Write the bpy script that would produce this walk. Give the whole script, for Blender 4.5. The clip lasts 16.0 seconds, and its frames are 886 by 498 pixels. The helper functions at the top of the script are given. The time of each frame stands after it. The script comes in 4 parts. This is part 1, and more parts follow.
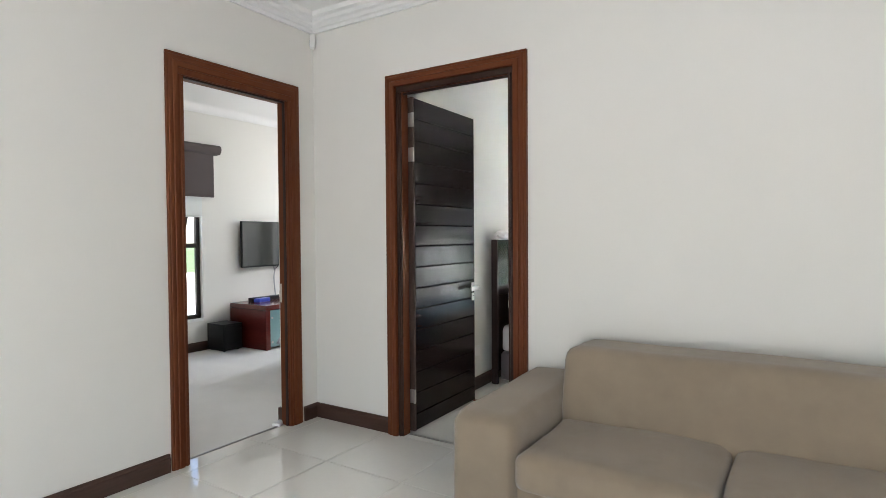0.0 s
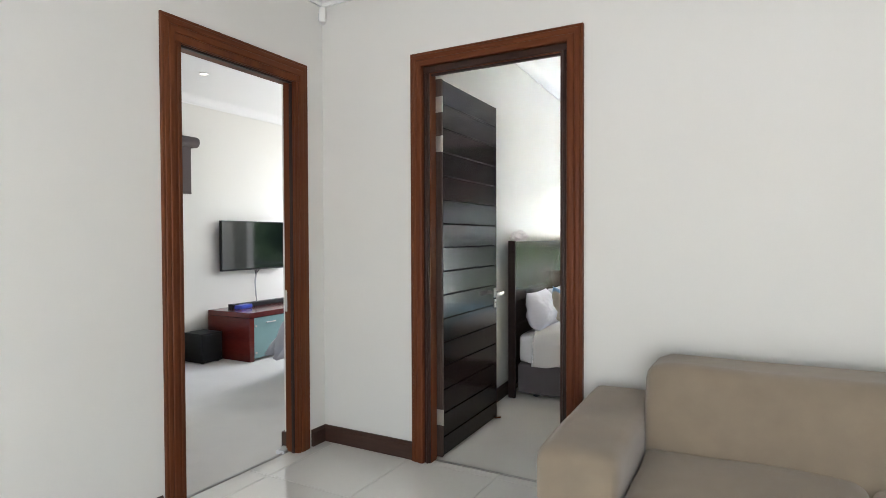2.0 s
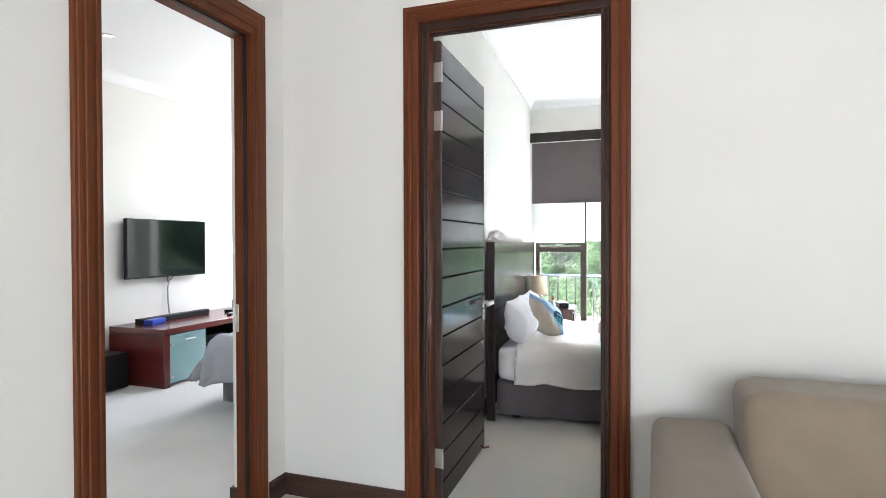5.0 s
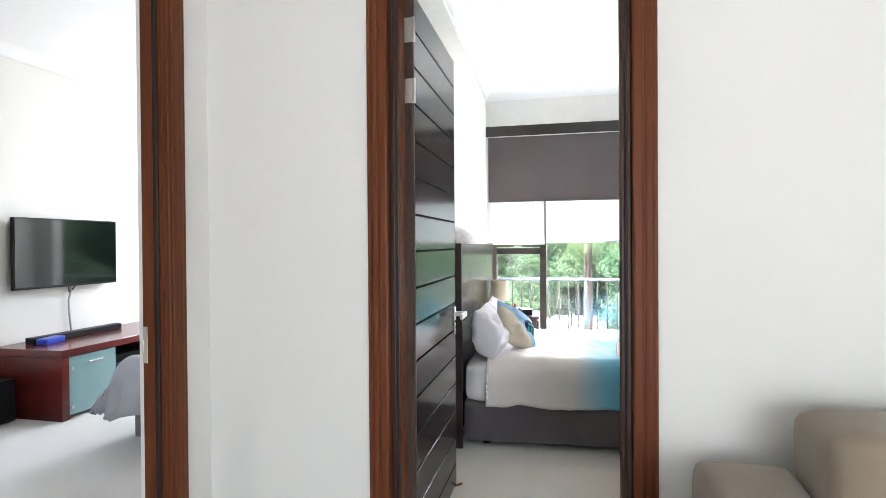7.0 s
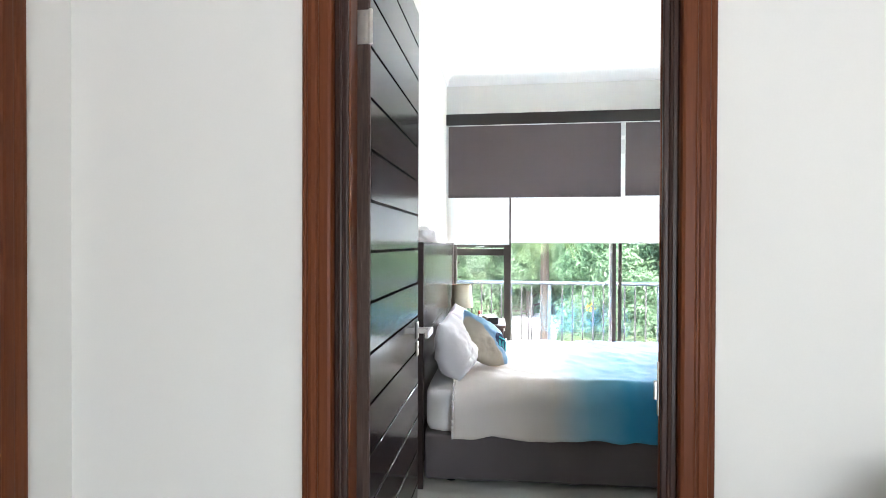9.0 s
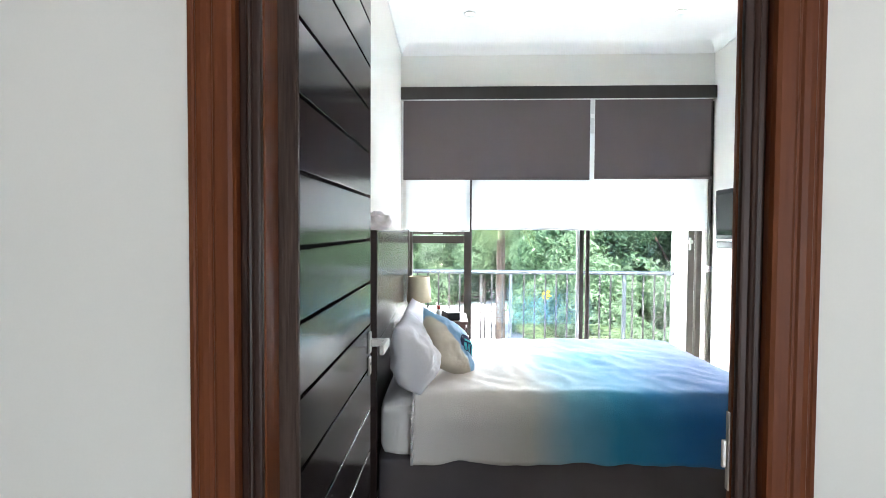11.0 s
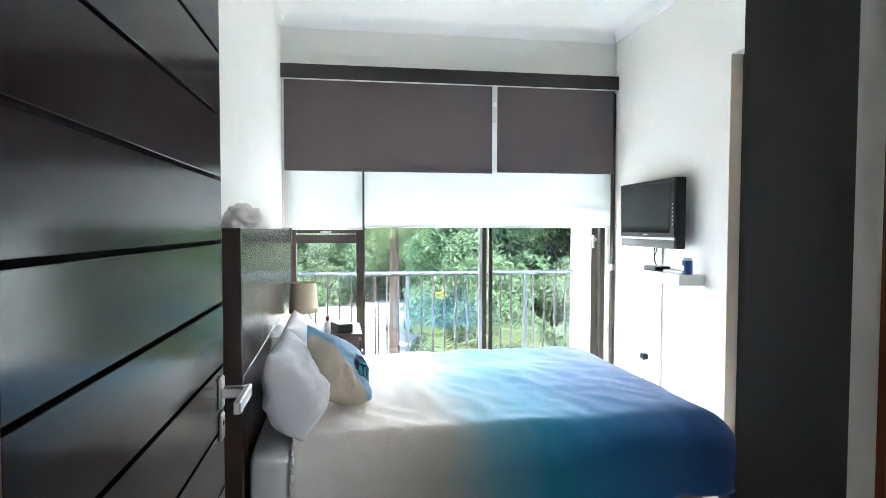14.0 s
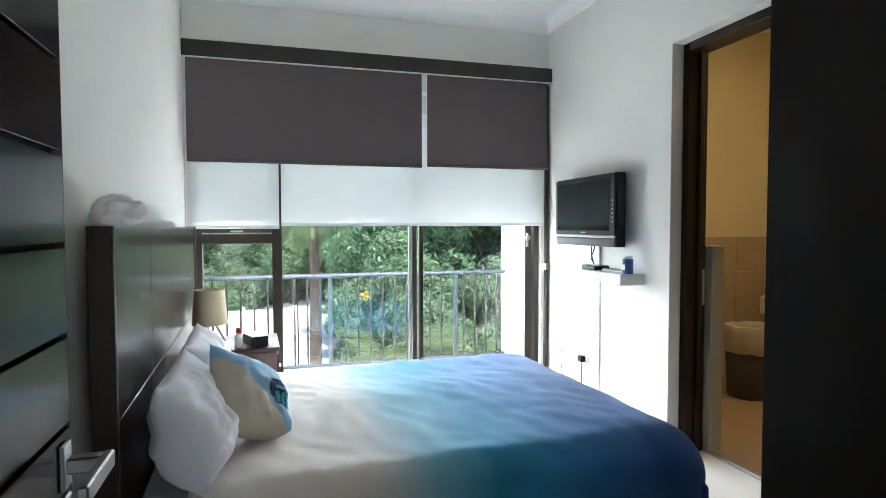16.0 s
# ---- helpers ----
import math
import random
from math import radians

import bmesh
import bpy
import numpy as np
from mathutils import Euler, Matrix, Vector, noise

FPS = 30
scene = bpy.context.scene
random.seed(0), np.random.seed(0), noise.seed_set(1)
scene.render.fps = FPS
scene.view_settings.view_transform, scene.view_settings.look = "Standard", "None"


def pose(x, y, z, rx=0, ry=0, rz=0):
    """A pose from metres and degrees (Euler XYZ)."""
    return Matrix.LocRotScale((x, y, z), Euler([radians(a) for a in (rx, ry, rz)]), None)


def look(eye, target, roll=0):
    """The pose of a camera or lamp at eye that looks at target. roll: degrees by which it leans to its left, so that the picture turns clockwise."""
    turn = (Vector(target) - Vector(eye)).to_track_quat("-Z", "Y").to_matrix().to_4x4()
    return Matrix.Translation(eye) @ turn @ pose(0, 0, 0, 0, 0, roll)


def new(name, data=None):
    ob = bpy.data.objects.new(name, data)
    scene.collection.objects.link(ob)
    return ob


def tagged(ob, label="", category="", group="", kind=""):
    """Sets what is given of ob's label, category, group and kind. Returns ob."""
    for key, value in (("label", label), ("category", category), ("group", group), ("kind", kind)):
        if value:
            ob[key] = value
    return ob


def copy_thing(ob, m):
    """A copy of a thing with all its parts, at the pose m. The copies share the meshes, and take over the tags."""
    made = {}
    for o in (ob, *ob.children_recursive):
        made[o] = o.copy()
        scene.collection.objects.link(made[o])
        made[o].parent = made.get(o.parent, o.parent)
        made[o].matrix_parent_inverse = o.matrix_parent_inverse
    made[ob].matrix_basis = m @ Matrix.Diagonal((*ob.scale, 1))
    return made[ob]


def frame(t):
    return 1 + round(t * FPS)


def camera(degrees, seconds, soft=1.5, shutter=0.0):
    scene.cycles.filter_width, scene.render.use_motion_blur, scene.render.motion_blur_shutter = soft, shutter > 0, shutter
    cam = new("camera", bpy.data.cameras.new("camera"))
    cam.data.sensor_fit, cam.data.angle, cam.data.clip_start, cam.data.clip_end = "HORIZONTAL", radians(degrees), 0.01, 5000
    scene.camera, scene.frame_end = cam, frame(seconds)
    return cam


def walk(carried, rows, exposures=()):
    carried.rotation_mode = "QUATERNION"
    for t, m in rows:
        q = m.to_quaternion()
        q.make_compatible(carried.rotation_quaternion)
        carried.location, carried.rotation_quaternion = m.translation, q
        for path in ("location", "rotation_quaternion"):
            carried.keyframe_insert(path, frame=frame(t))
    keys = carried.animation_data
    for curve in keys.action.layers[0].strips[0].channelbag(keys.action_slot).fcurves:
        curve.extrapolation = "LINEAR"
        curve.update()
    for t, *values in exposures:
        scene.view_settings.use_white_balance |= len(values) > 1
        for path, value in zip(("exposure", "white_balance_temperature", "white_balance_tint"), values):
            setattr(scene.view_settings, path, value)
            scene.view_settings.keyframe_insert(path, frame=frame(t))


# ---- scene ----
cam = camera(76.3, 16.0, soft=0.7)
PATH = [
    (0, (3.249, -3.202, 1.433), (2.17, -1.519, 1.382), -0.4),
    (0.5, (3.072, -3.16, 1.431), (2.014, -1.463, 1.38), -0.4),
    (1, (2.906, -3.128, 1.425), (1.874, -1.415, 1.379), -0.3),
    (1.5, (2.771, -3.087, 1.414), (1.769, -1.356, 1.37), -0.2),
    (2, (2.621, -3.039, 1.415), (1.657, -1.288, 1.374), -0.2),
    (2.5, (2.493, -2.982, 1.413), (1.57, -1.207, 1.375), -0.2),
    (3, (2.345, -2.92, 1.402), (1.467, -1.123, 1.367), -0.2),
    (3.5, (2.194, -2.894, 1.397), (1.367, -1.074, 1.365), -0.2),
    (4, (2.082, -2.827, 1.385), (1.309, -0.983, 1.357), -0.2),
    (6.5, (1.582, -2.284, 1.395), (1.081, -0.348, 1.371), -0.3),
    (7, (1.522, -2.138, 1.381), (1.075, -0.189, 1.362), -0.4),
    (7.5, (1.467, -1.978, 1.379), (1.07, -0.018, 1.359), -0.2),
    (8, (1.425, -1.822, 1.368), (1.071, 0.147, 1.348), -0.3),
    (8.5, (1.378, -1.656, 1.378), (1.065, 0.319, 1.357), -0.1),
    (9, (1.332, -1.52, 1.375), (1.059, 0.461, 1.356), 0.2),
    (11.5, (1.219, -0.89, 1.392), (1.173, 1.108, 1.315), 0.3),
    (12, (1.209, -0.792, 1.393), (1.228, 1.206, 1.316), 0.3),
    (12.5, (1.21, -0.698, 1.387), (1.297, 1.299, 1.311), 0.2),
    (13, (1.219, -0.609, 1.385), (1.367, 1.384, 1.309), 0.2),
    (13.5, (1.208, -0.523, 1.386), (1.425, 1.464, 1.31), 0.1),
    (14, (1.214, -0.446, 1.385), (1.496, 1.533, 1.309), 0.1),
    (14.5, (1.235, -0.352, 1.387), (1.579, 1.616, 1.31), 0.0),
    (15, (1.236, -0.256, 1.391), (1.652, 1.699, 1.314), 0.0),
    (15.5, (1.224, -0.166, 1.393), (1.709, 1.772, 1.314), -0.1),
    (16, (1.221, -0.091, 1.38), (1.774, 1.829, 1.3), -0.1),
]
EXPOSURES = [(0, 2.15, 6550, 11), (1.5, 2.20, 6500, 11), (2.5, 2.34, 6450, 11), (3.5, 2.44, 6350, 12), (6.5, 2.67, 6300, 12), (9, 2.65, 6250, 11), (11.5, 2.28, 6150, 8), (12.5, 2.20, 6050, 6), (14, 2.10, 6100, 7), (16, 1.42, 6100, 7)]
walk(cam, [(t, look(eye, target, roll)) for t, eye, target, roll in PATH], EXPOSURES)

# ---- world, sun, lamps ----
world = bpy.data.worlds.new("sky")
scene.world = world
world.use_nodes = True
wn = world.node_tree
sky = wn.nodes.new("ShaderNodeTexSky")
sky.sky_type, sky.sun_disc = "NISHITA", False
sky.sun_elevation, sky.sun_rotation = radians(69), radians(155)
wn.links.new(sky.outputs[0], wn.nodes["Background"].inputs[0])
wn.nodes["Background"].inputs[1].default_value = 0.15


def lamp(name, kind, m, energy, color=(1, 1, 1), size=(1, 1), angle=0.0):
    data = bpy.data.lights.new(name, kind)
    data.energy, data.color = energy, color
    if kind == "AREA":
        data.shape, data.size, data.size_y = "RECTANGLE", size[0], size[1]
    if kind == "SUN":
        data.angle = angle
    ob = new(name, data)
    ob.matrix_world = m
    return ob


lamp("sun", "SUN", look((0, 0, 0), (-0.15, 0.32, -0.93)), 5.0, (1.0, 0.95, 0.88), angle=radians(0.6))
# daylight stand-ins: lounge opening assumed and unseen, guest opening known from the television's reflection
lamp("lounge_window_light", "AREA", look((3.55, -6.04, 1.1), (0.0, -1.0, -1.0)), 15.0, (0.91, 0.955, 1.0), (2.3, 1.7))
lamp("guest_north_window_light", "AREA", look((-1.7, 4.44, 2.28), (-1.9, 3.2, 0.0)), 19, (0.97, 0.99, 1.0), (2.2, 0.5))
# added fill panel facing down over the balcony, hidden above eye level, brightens the bed
lamp("bedroom_fill_light", "AREA", look((2.0, 4.83, 1.43), (2.0, 4.83001, 0.0)), 115, (0.95, 0.98, 1.0), (2.7, 0.62))
# added panel behind the blinds, stands in for sky and backlights the white fabric
lamp("bedroom_window_light", "AREA", look((2.0, 4.70, 2.02), (2.0, 3.70, 1.90)), 8, (0.95, 0.98, 1.0), (2.7, 1.12))
lamp("bathroom_lamp", "AREA", look((4.6, 2.6, 2.98), (4.6, 2.6, 0.0)), 4.5, (1.0, 0.72, 0.36), (0.3, 0.3))

# ---- materials ----


def mat(name, color, rough=0.6, metal=0.0, var=0.06, scale=3.0, fine=60.0, bump=0.05, stretch=(1, 1, 1), color2=None, spec=0.5, sheen=0.0, coords="Object", island=0.0):
    m = bpy.data.materials.new(name)
    m.use_nodes = True
    nt = m.node_tree
    n, l = nt.nodes, nt.links
    bs = n["Principled BSDF"]
    tc = n.new("ShaderNodeTexCoord")
    mp = n.new("ShaderNodeMapping")
    mp.inputs["Scale"].default_value = stretch
    l.new(tc.outputs[coords], mp.inputs[0])
    big = n.new("ShaderNodeTexNoise")
    big.inputs["Scale"].default_value, big.inputs["Detail"].default_value = scale, 4
    sm = n.new("ShaderNodeTexNoise")
    sm.inputs["Scale"].default_value, sm.inputs["Detail"].default_value = fine, 3
    l.new(mp.outputs[0], big.inputs[0])
    l.new(mp.outputs[0], sm.inputs[0])
    add = n.new("ShaderNodeMath")
    add.operation = "MULTIPLY_ADD"
    l.new(sm.outputs[0], add.inputs[0])
    add.inputs[1].default_value = 0.45
    l.new(big.outputs[0], add.inputs[2])
    ramp = n.new("ShaderNodeValToRGB")
    ramp.color_ramp.elements[0].position, ramp.color_ramp.elements[1].position = 0.45, 1.0
    c2 = color2 or tuple(min(1, c * (1 + var)) for c in color)
    c1 = color if color2 else tuple(c * (1 - var) for c in color)
    ramp.color_ramp.elements[0].color, ramp.color_ramp.elements[1].color = (*c1, 1), (*c2, 1)
    l.new(add.outputs[0], ramp.inputs[0])
    out = ramp.outputs[0]
    if island:
        oi = n.new("ShaderNodeObjectInfo")
        hs = n.new("ShaderNodeHueSaturation")
        mr = n.new("ShaderNodeMapRange")
        mr.inputs["To Min"].default_value, mr.inputs["To Max"].default_value = 1 - island, 1 + island
        l.new(oi.outputs["Random"], mr.inputs[0])
        l.new(mr.outputs[0], hs.inputs["Value"])
        l.new(out, hs.inputs["Color"])
        out = hs.outputs[0]
    l.new(out, bs.inputs["Base Color"])
    rr = n.new("ShaderNodeMapRange")
    rr.inputs["To Min"].default_value, rr.inputs["To Max"].default_value = max(0.02, rough * 0.85), min(1, rough * 1.15)
    l.new(big.outputs[0], rr.inputs[0])
    l.new(rr.outputs[0], bs.inputs["Roughness"])
    bs.inputs["Metallic"].default_value = metal
    bs.inputs["Specular IOR Level"].default_value = spec
    bs.inputs["Sheen Weight"].default_value = sheen
    if bump:
        bp = n.new("ShaderNodeBump")
        bp.inputs["Strength"].default_value, bp.inputs["Distance"].default_value = bump, 0.01
        l.new(add.outputs[0], bp.inputs["Height"])
        l.new(bp.outputs[0], bs.inputs["Normal"])
    return m


def glass_mat(name, color=(1, 1, 1), rough=0.0):
    m = bpy.data.materials.new(name)
    m.use_nodes = True
    bs = m.node_tree.nodes["Principled BSDF"]
    bs.inputs["Base Color"].default_value = (*color, 1)
    bs.inputs["Transmission Weight"].default_value = 1.0
    bs.inputs["Roughness"].default_value = rough
    bs.inputs["IOR"].default_value = 1.5
    return m


def glow_mat(name, color, power):
    m = bpy.data.materials.new(name)
    m.use_nodes = True
    bs = m.node_tree.nodes["Principled BSDF"]
    bs.inputs["Base Color"].default_value = (*color, 1)
    bs.inputs["Emission Color"].default_value = (*color, 1)
    bs.inputs["Emission Strength"].default_value = power
    return m


PAINT = mat("wall_paint", (0.77, 0.755, 0.715), 0.75, var=0.02, scale=1.2, fine=180, bump=0.012)
CEIL = mat("ceiling_paint", (0.84, 0.84, 0.83), 0.8, var=0.015, scale=1.0, fine=150, bump=0.03)
CASING = mat("mahogany_casing", (0.095, 0.024, 0.0085), 0.45, scale=14, fine=170, bump=0.10, spec=0.2, stretch=(1, 1, 0.05), color2=(0.155, 0.0445, 0.014))
CASING_H = mat("mahogany_casing_across", (0.095, 0.024, 0.0085), 0.45, scale=14, fine=170, bump=0.10, spec=0.2, stretch=(0.05, 0.05, 1), color2=(0.155, 0.0445, 0.014))
MOULD = mat("dark_mahogany_moulding", (0.020, 0.008, 0.005), 0.42, scale=9, fine=120, bump=0.08, stretch=(1, 1, 0.06), color2=(0.045, 0.018, 0.011), spec=0.3)
BASE = mat("stained_baseboard", (0.035, 0.016, 0.011), 0.35, scale=8, fine=90, bump=0.06, stretch=(0.1, 0.1, 1), color2=(0.075, 0.033, 0.022))
WENGE = mat("dark_stained_door", (0.011, 0.0065, 0.006), 0.15, scale=7, fine=110, bump=0.015, spec=0.18, stretch=(1, 0.08, 1), color2=(0.018, 0.0105, 0.0095), island=0.25)
# near-black, low-gloss core that shows between the door boards
GROOVE = mat("black_groove_core", (0.004, 0.003, 0.003), 0.85, spec=0.08, bump=0.0)
INLAY = mat("pale_inlay", (0.27, 0.25, 0.21), 0.5, var=0.08)
NIGHT = mat("dark_red_brown_veneer", (0.035, 0.011, 0.009), 0.35, scale=6, fine=80, bump=0.03, stretch=(0.15, 0.15, 1), color2=(0.065, 0.020, 0.015))
WENGE_Z = mat("dark_stained_upright", (0.012, 0.006, 0.005), 0.42, scale=7, fine=110, bump=0.08, stretch=(1, 1, 0.06), color2=(0.034, 0.016, 0.013), spec=0.3)
WORN = mat("worn_door_edge", (0.022, 0.012, 0.009), 0.55, scale=16, fine=170, bump=0.25, stretch=(1, 1, 0.05), color2=(0.10, 0.062, 0.047), spec=0.3)
HEADB = mat("headboard_veneer", (0.018, 0.009, 0.006), 0.21, spec=0.3, scale=6, fine=100, bump=0.0, stretch=(1, 0.1, 1), color2=(0.025, 0.0125, 0.008), island=0.15)
REDWOOD = mat("red_lacquered_wood", (0.07, 0.010, 0.008), 0.18, scale=6, fine=80, bump=0.02, stretch=(0.15, 0.15, 1), color2=(0.14, 0.02, 0.014))
TILE = mat("porcelain_tile", (0.80, 0.78, 0.73), 0.04, var=0.03, scale=2.0, fine=30, bump=0.006, spec=1.0, island=0.02)
GROUT = mat("tile_grout", (0.58, 0.55, 0.49), 0.8, var=0.08)
CARPET = mat("beige_carpet", (0.66, 0.635, 0.585), 0.95, var=0.07, scale=2.5, fine=320, bump=0.5, sheen=0.3)
SOFA = mat("taupe_sofa_fabric", (0.27, 0.21, 0.148), 0.9, var=0.11, scale=9, fine=420, bump=0.35, sheen=0.35)
LINEN = mat("white_bed_linen", (0.80, 0.78, 0.79), 0.85, var=0.03, scale=5, fine=300, bump=0.12, sheen=0.2)
PILLOW = mat("white_pillowcase", (0.78, 0.77, 0.82), 0.85, var=0.03, scale=5, fine=300, bump=0.1, sheen=0.2)
GREYBASE = mat("mauve_grey_bed_valance", (0.135, 0.115, 0.12), 0.92, var=0.1, scale=6, fine=260, bump=0.2, sheen=0.2)
GREYDUV = mat("grey_duvet", (0.45, 0.46, 0.50), 0.9, var=0.1, scale=8, fine=200, bump=0.15)
DARKBLIND = mat("brown_blackout_fabric", (0.105, 0.085, 0.085), 0.9, var=0.06, scale=4, fine=500, bump=0.08)
PELMET = mat("dark_pelmet", (0.022, 0.017, 0.015), 0.5, var=0.1, scale=5, fine=90)
ALU = mat("bronze_aluminium", (0.036, 0.030, 0.024), 0.5, metal=0.1, spec=0.25, var=0.06)
# lighter grey metal for one stile, the stay and the lock
ALULIGHT = mat("pale_aluminium", (0.30, 0.30, 0.28), 0.4, metal=0.3, var=0.05)
STEEL = mat("brushed_steel", (0.50, 0.48, 0.46), 0.38, metal=1.0, var=0.06, fine=200, bump=0.02)
BRASSY = mat("hinge_steel", (0.55, 0.52, 0.47), 0.35, metal=0.9, var=0.08)
BLACKPL = mat("black_plastic", (0.010, 0.010, 0.011), 0.4, var=0.1, spec=0.25)
WARDROBE = mat("black_brown_veneer", (0.011, 0.007, 0.0055), 0.55, scale=7, fine=110, bump=0.04, stretch=(1, 1, 0.06), color2=(0.017, 0.012, 0.01), spec=0.2)
SCREEN = mat("dark_screen", (0.004, 0.006, 0.006), 0.16, var=0.02, bump=0.0, spec=0.14)
SCREEN_GLOSS = mat("glossy_screen", (0.004, 0.006, 0.006), 0.07, var=0.02, bump=0.0, spec=0.6)
SILVER = mat("silver_plastic", (0.42, 0.43, 0.44), 0.3, metal=0.6)
WHITEPL = mat("white_plastic", (0.82, 0.82, 0.80), 0.35, var=0.02, bump=0.0)
SHELFM = mat("pale_grey_shelf", (0.62, 0.63, 0.62), 0.4, var=0.03)
BLUE = mat("blue_plastic", (0.01, 0.04, 0.42), 0.35, var=0.08)
DENIM = mat("blue_can", (0.03, 0.09, 0.30), 0.35, var=0.1)
FROST = mat("frosted_green_glass", (0.22, 0.36, 0.36), 0.22, var=0.04, spec=0.6)
RAILM = mat("grey_painted_rail", (0.026, 0.033, 0.042), 0.45, metal=0.1, var=0.08)
RAILD = mat("dark_rail_bar", (0.014, 0.013, 0.013), 0.45, var=0.1)
EXTW = mat("white_exterior_render", (0.80, 0.80, 0.78), 0.85, var=0.03, scale=2, fine=90, bump=0.1)
PAVE = mat("pale_paving", (0.72, 0.70, 0.66), 0.9, var=0.1, scale=1, fine=20, bump=0.1)
GRASS = mat("lawn", (0.06, 0.10, 0.03), 0.95, var=0.3, scale=0.6, fine=30, bump=0.3)
BARK = mat("bark", (0.10, 0.072, 0.055), 0.95, var=0.3, scale=4, fine=40, bump=0.6, stretch=(1, 1, 0.4))
BATHT = mat("sand_wall_tile", (0.44, 0.33, 0.22), 0.3, var=0.08, scale=4, fine=40, bump=0.03)
BATHF = mat("tan_floor_tile", (0.42, 0.30, 0.20), 0.4, var=0.12, scale=5, fine=50, bump=0.03)
PIER = mat("grey_beige_pier_tile", (0.36, 0.33, 0.26), 0.35, var=0.06, scale=4, fine=40, bump=0.03)
BATHW = mat("yellow_bathroom_paint", (0.70, 0.60, 0.38), 0.8, var=0.03)
WICKER = mat("dark_woven_basket", (0.05, 0.035, 0.03), 0.7, var=0.3, scale=20, fine=160, bump=0.6)
LINER = mat("cream_cloth_liner", (0.50, 0.44, 0.37), 0.9, var=0.08, scale=12, fine=200, bump=0.2)
TOWEL = mat("grey_white_towel", (0.74, 0.69, 0.69), 0.95, var=0.08, scale=20, fine=350, bump=0.6, sheen=0.3)
SHADE = mat("cream_lampshade", (0.62, 0.54, 0.38), 0.8, var=0.05, fine=300, bump=0.1)
RED = mat("red_cap", (0.45, 0.03, 0.02), 0.4)
GLASS = glass_mat("window_glass", (0.97, 0.99, 0.98))
SPOT = glow_mat("spot_lens", (1.0, 0.97, 0.9), 3.0)


def fabric_through(name, color):
    m = mat(name, color, 0.9, var=0.02, scale=4, fine=500, bump=0.05)
    nt = m.node_tree
    bs = nt.nodes["Principled BSDF"]
    tr = nt.nodes.new("ShaderNodeBsdfTranslucent")
    tr.inputs[0].default_value = (*color, 1)
    mix = nt.nodes.new("ShaderNodeMixShader")
    mix.inputs[0].default_value = 0.16
    nt.links.new(bs.outputs[0], mix.inputs[1])
    nt.links.new(tr.outputs[0], mix.inputs[2])
    nt.links.new(mix.outputs[0], nt.nodes["Material Output"].inputs[0])
    return m


WHITEBLIND = fabric_through("white_screen_fabric", (0.78, 0.80, 0.79))


def ramp_fabric(name, axis, stops, bump=0.12, wander=0.12):
    """A dyed fabric whose colour runs along one local direction."""
    m = mat(name, (0.5, 0.5, 0.5), 0.85, scale=6, fine=320, bump=bump, sheen=0.2)
    nt = m.node_tree
    n, l = nt.nodes, nt.links
    tc = n.new("ShaderNodeTexCoord")
    sp = n.new("ShaderNodeVectorMath")
    sp.operation = "DOT_PRODUCT"
    sp.inputs[1].default_value = axis
    l.new(tc.outputs["Object"], sp.inputs[0])
    ns = n.new("ShaderNodeTexNoise")
    ns.inputs["Scale"].default_value = 4.0
    l.new(tc.outputs["Object"], ns.inputs[0])
    ma = n.new("ShaderNodeMath")
    ma.operation = "MULTIPLY_ADD"
    l.new(ns.outputs[0], ma.inputs[0])
    ma.inputs[1].default_value = wander
    l.new(sp.outputs["Value"], ma.inputs[2])
    mr = n.new("ShaderNodeMapRange")
    mr.inputs["From Min"].default_value, mr.inputs["From Max"].default_value = stops[0][0], stops[-1][0]
    l.new(ma.outputs[0], mr.inputs[0])
    rp = n.new("ShaderNodeValToRGB")
    span = stops[-1][0] - stops[0][0]
    el = rp.color_ramp.elements
    while len(el) < len(stops):
        el.new(0.5)
    for e, (p, c) in zip(el, stops):
        e.position, e.color = (p - stops[0][0]) / span, (*c, 1)
    l.new(mr.outputs[0], rp.inputs[0])
    l.new(rp.outputs[0], n["Principled BSDF"].inputs["Base Color"])
    return m


DUVET = ramp_fabric("dip_dyed_duvet", (1, 0, 0), [(0.0, (0.80, 0.76, 0.74)), (0.55, (0.80, 0.74, 0.70)), (0.78, (0.68, 0.66, 0.62)), (0.98, (0.20, 0.48, 0.64)), (1.2, (0.028, 0.31, 0.55)), (1.5, (0.011, 0.18, 0.47)), (2.0, (0.007, 0.060, 0.26))], bump=0.4)
CUSHION = ramp_fabric("blue_and_beige_cushion", (0.68, 0, 0.73), [(-0.25, (0.62, 0.56, 0.46)), (-0.035, (0.60, 0.54, 0.45)), (-0.02, (0.25, 0.46, 0.68)), (0.25, (0.27, 0.48, 0.70))], wander=0.012)
NAVY = mat("navy_print", (0.012, 0.03, 0.10), 0.85)
TEAL = mat("teal_print", (0.06, 0.42, 0.50), 0.85)


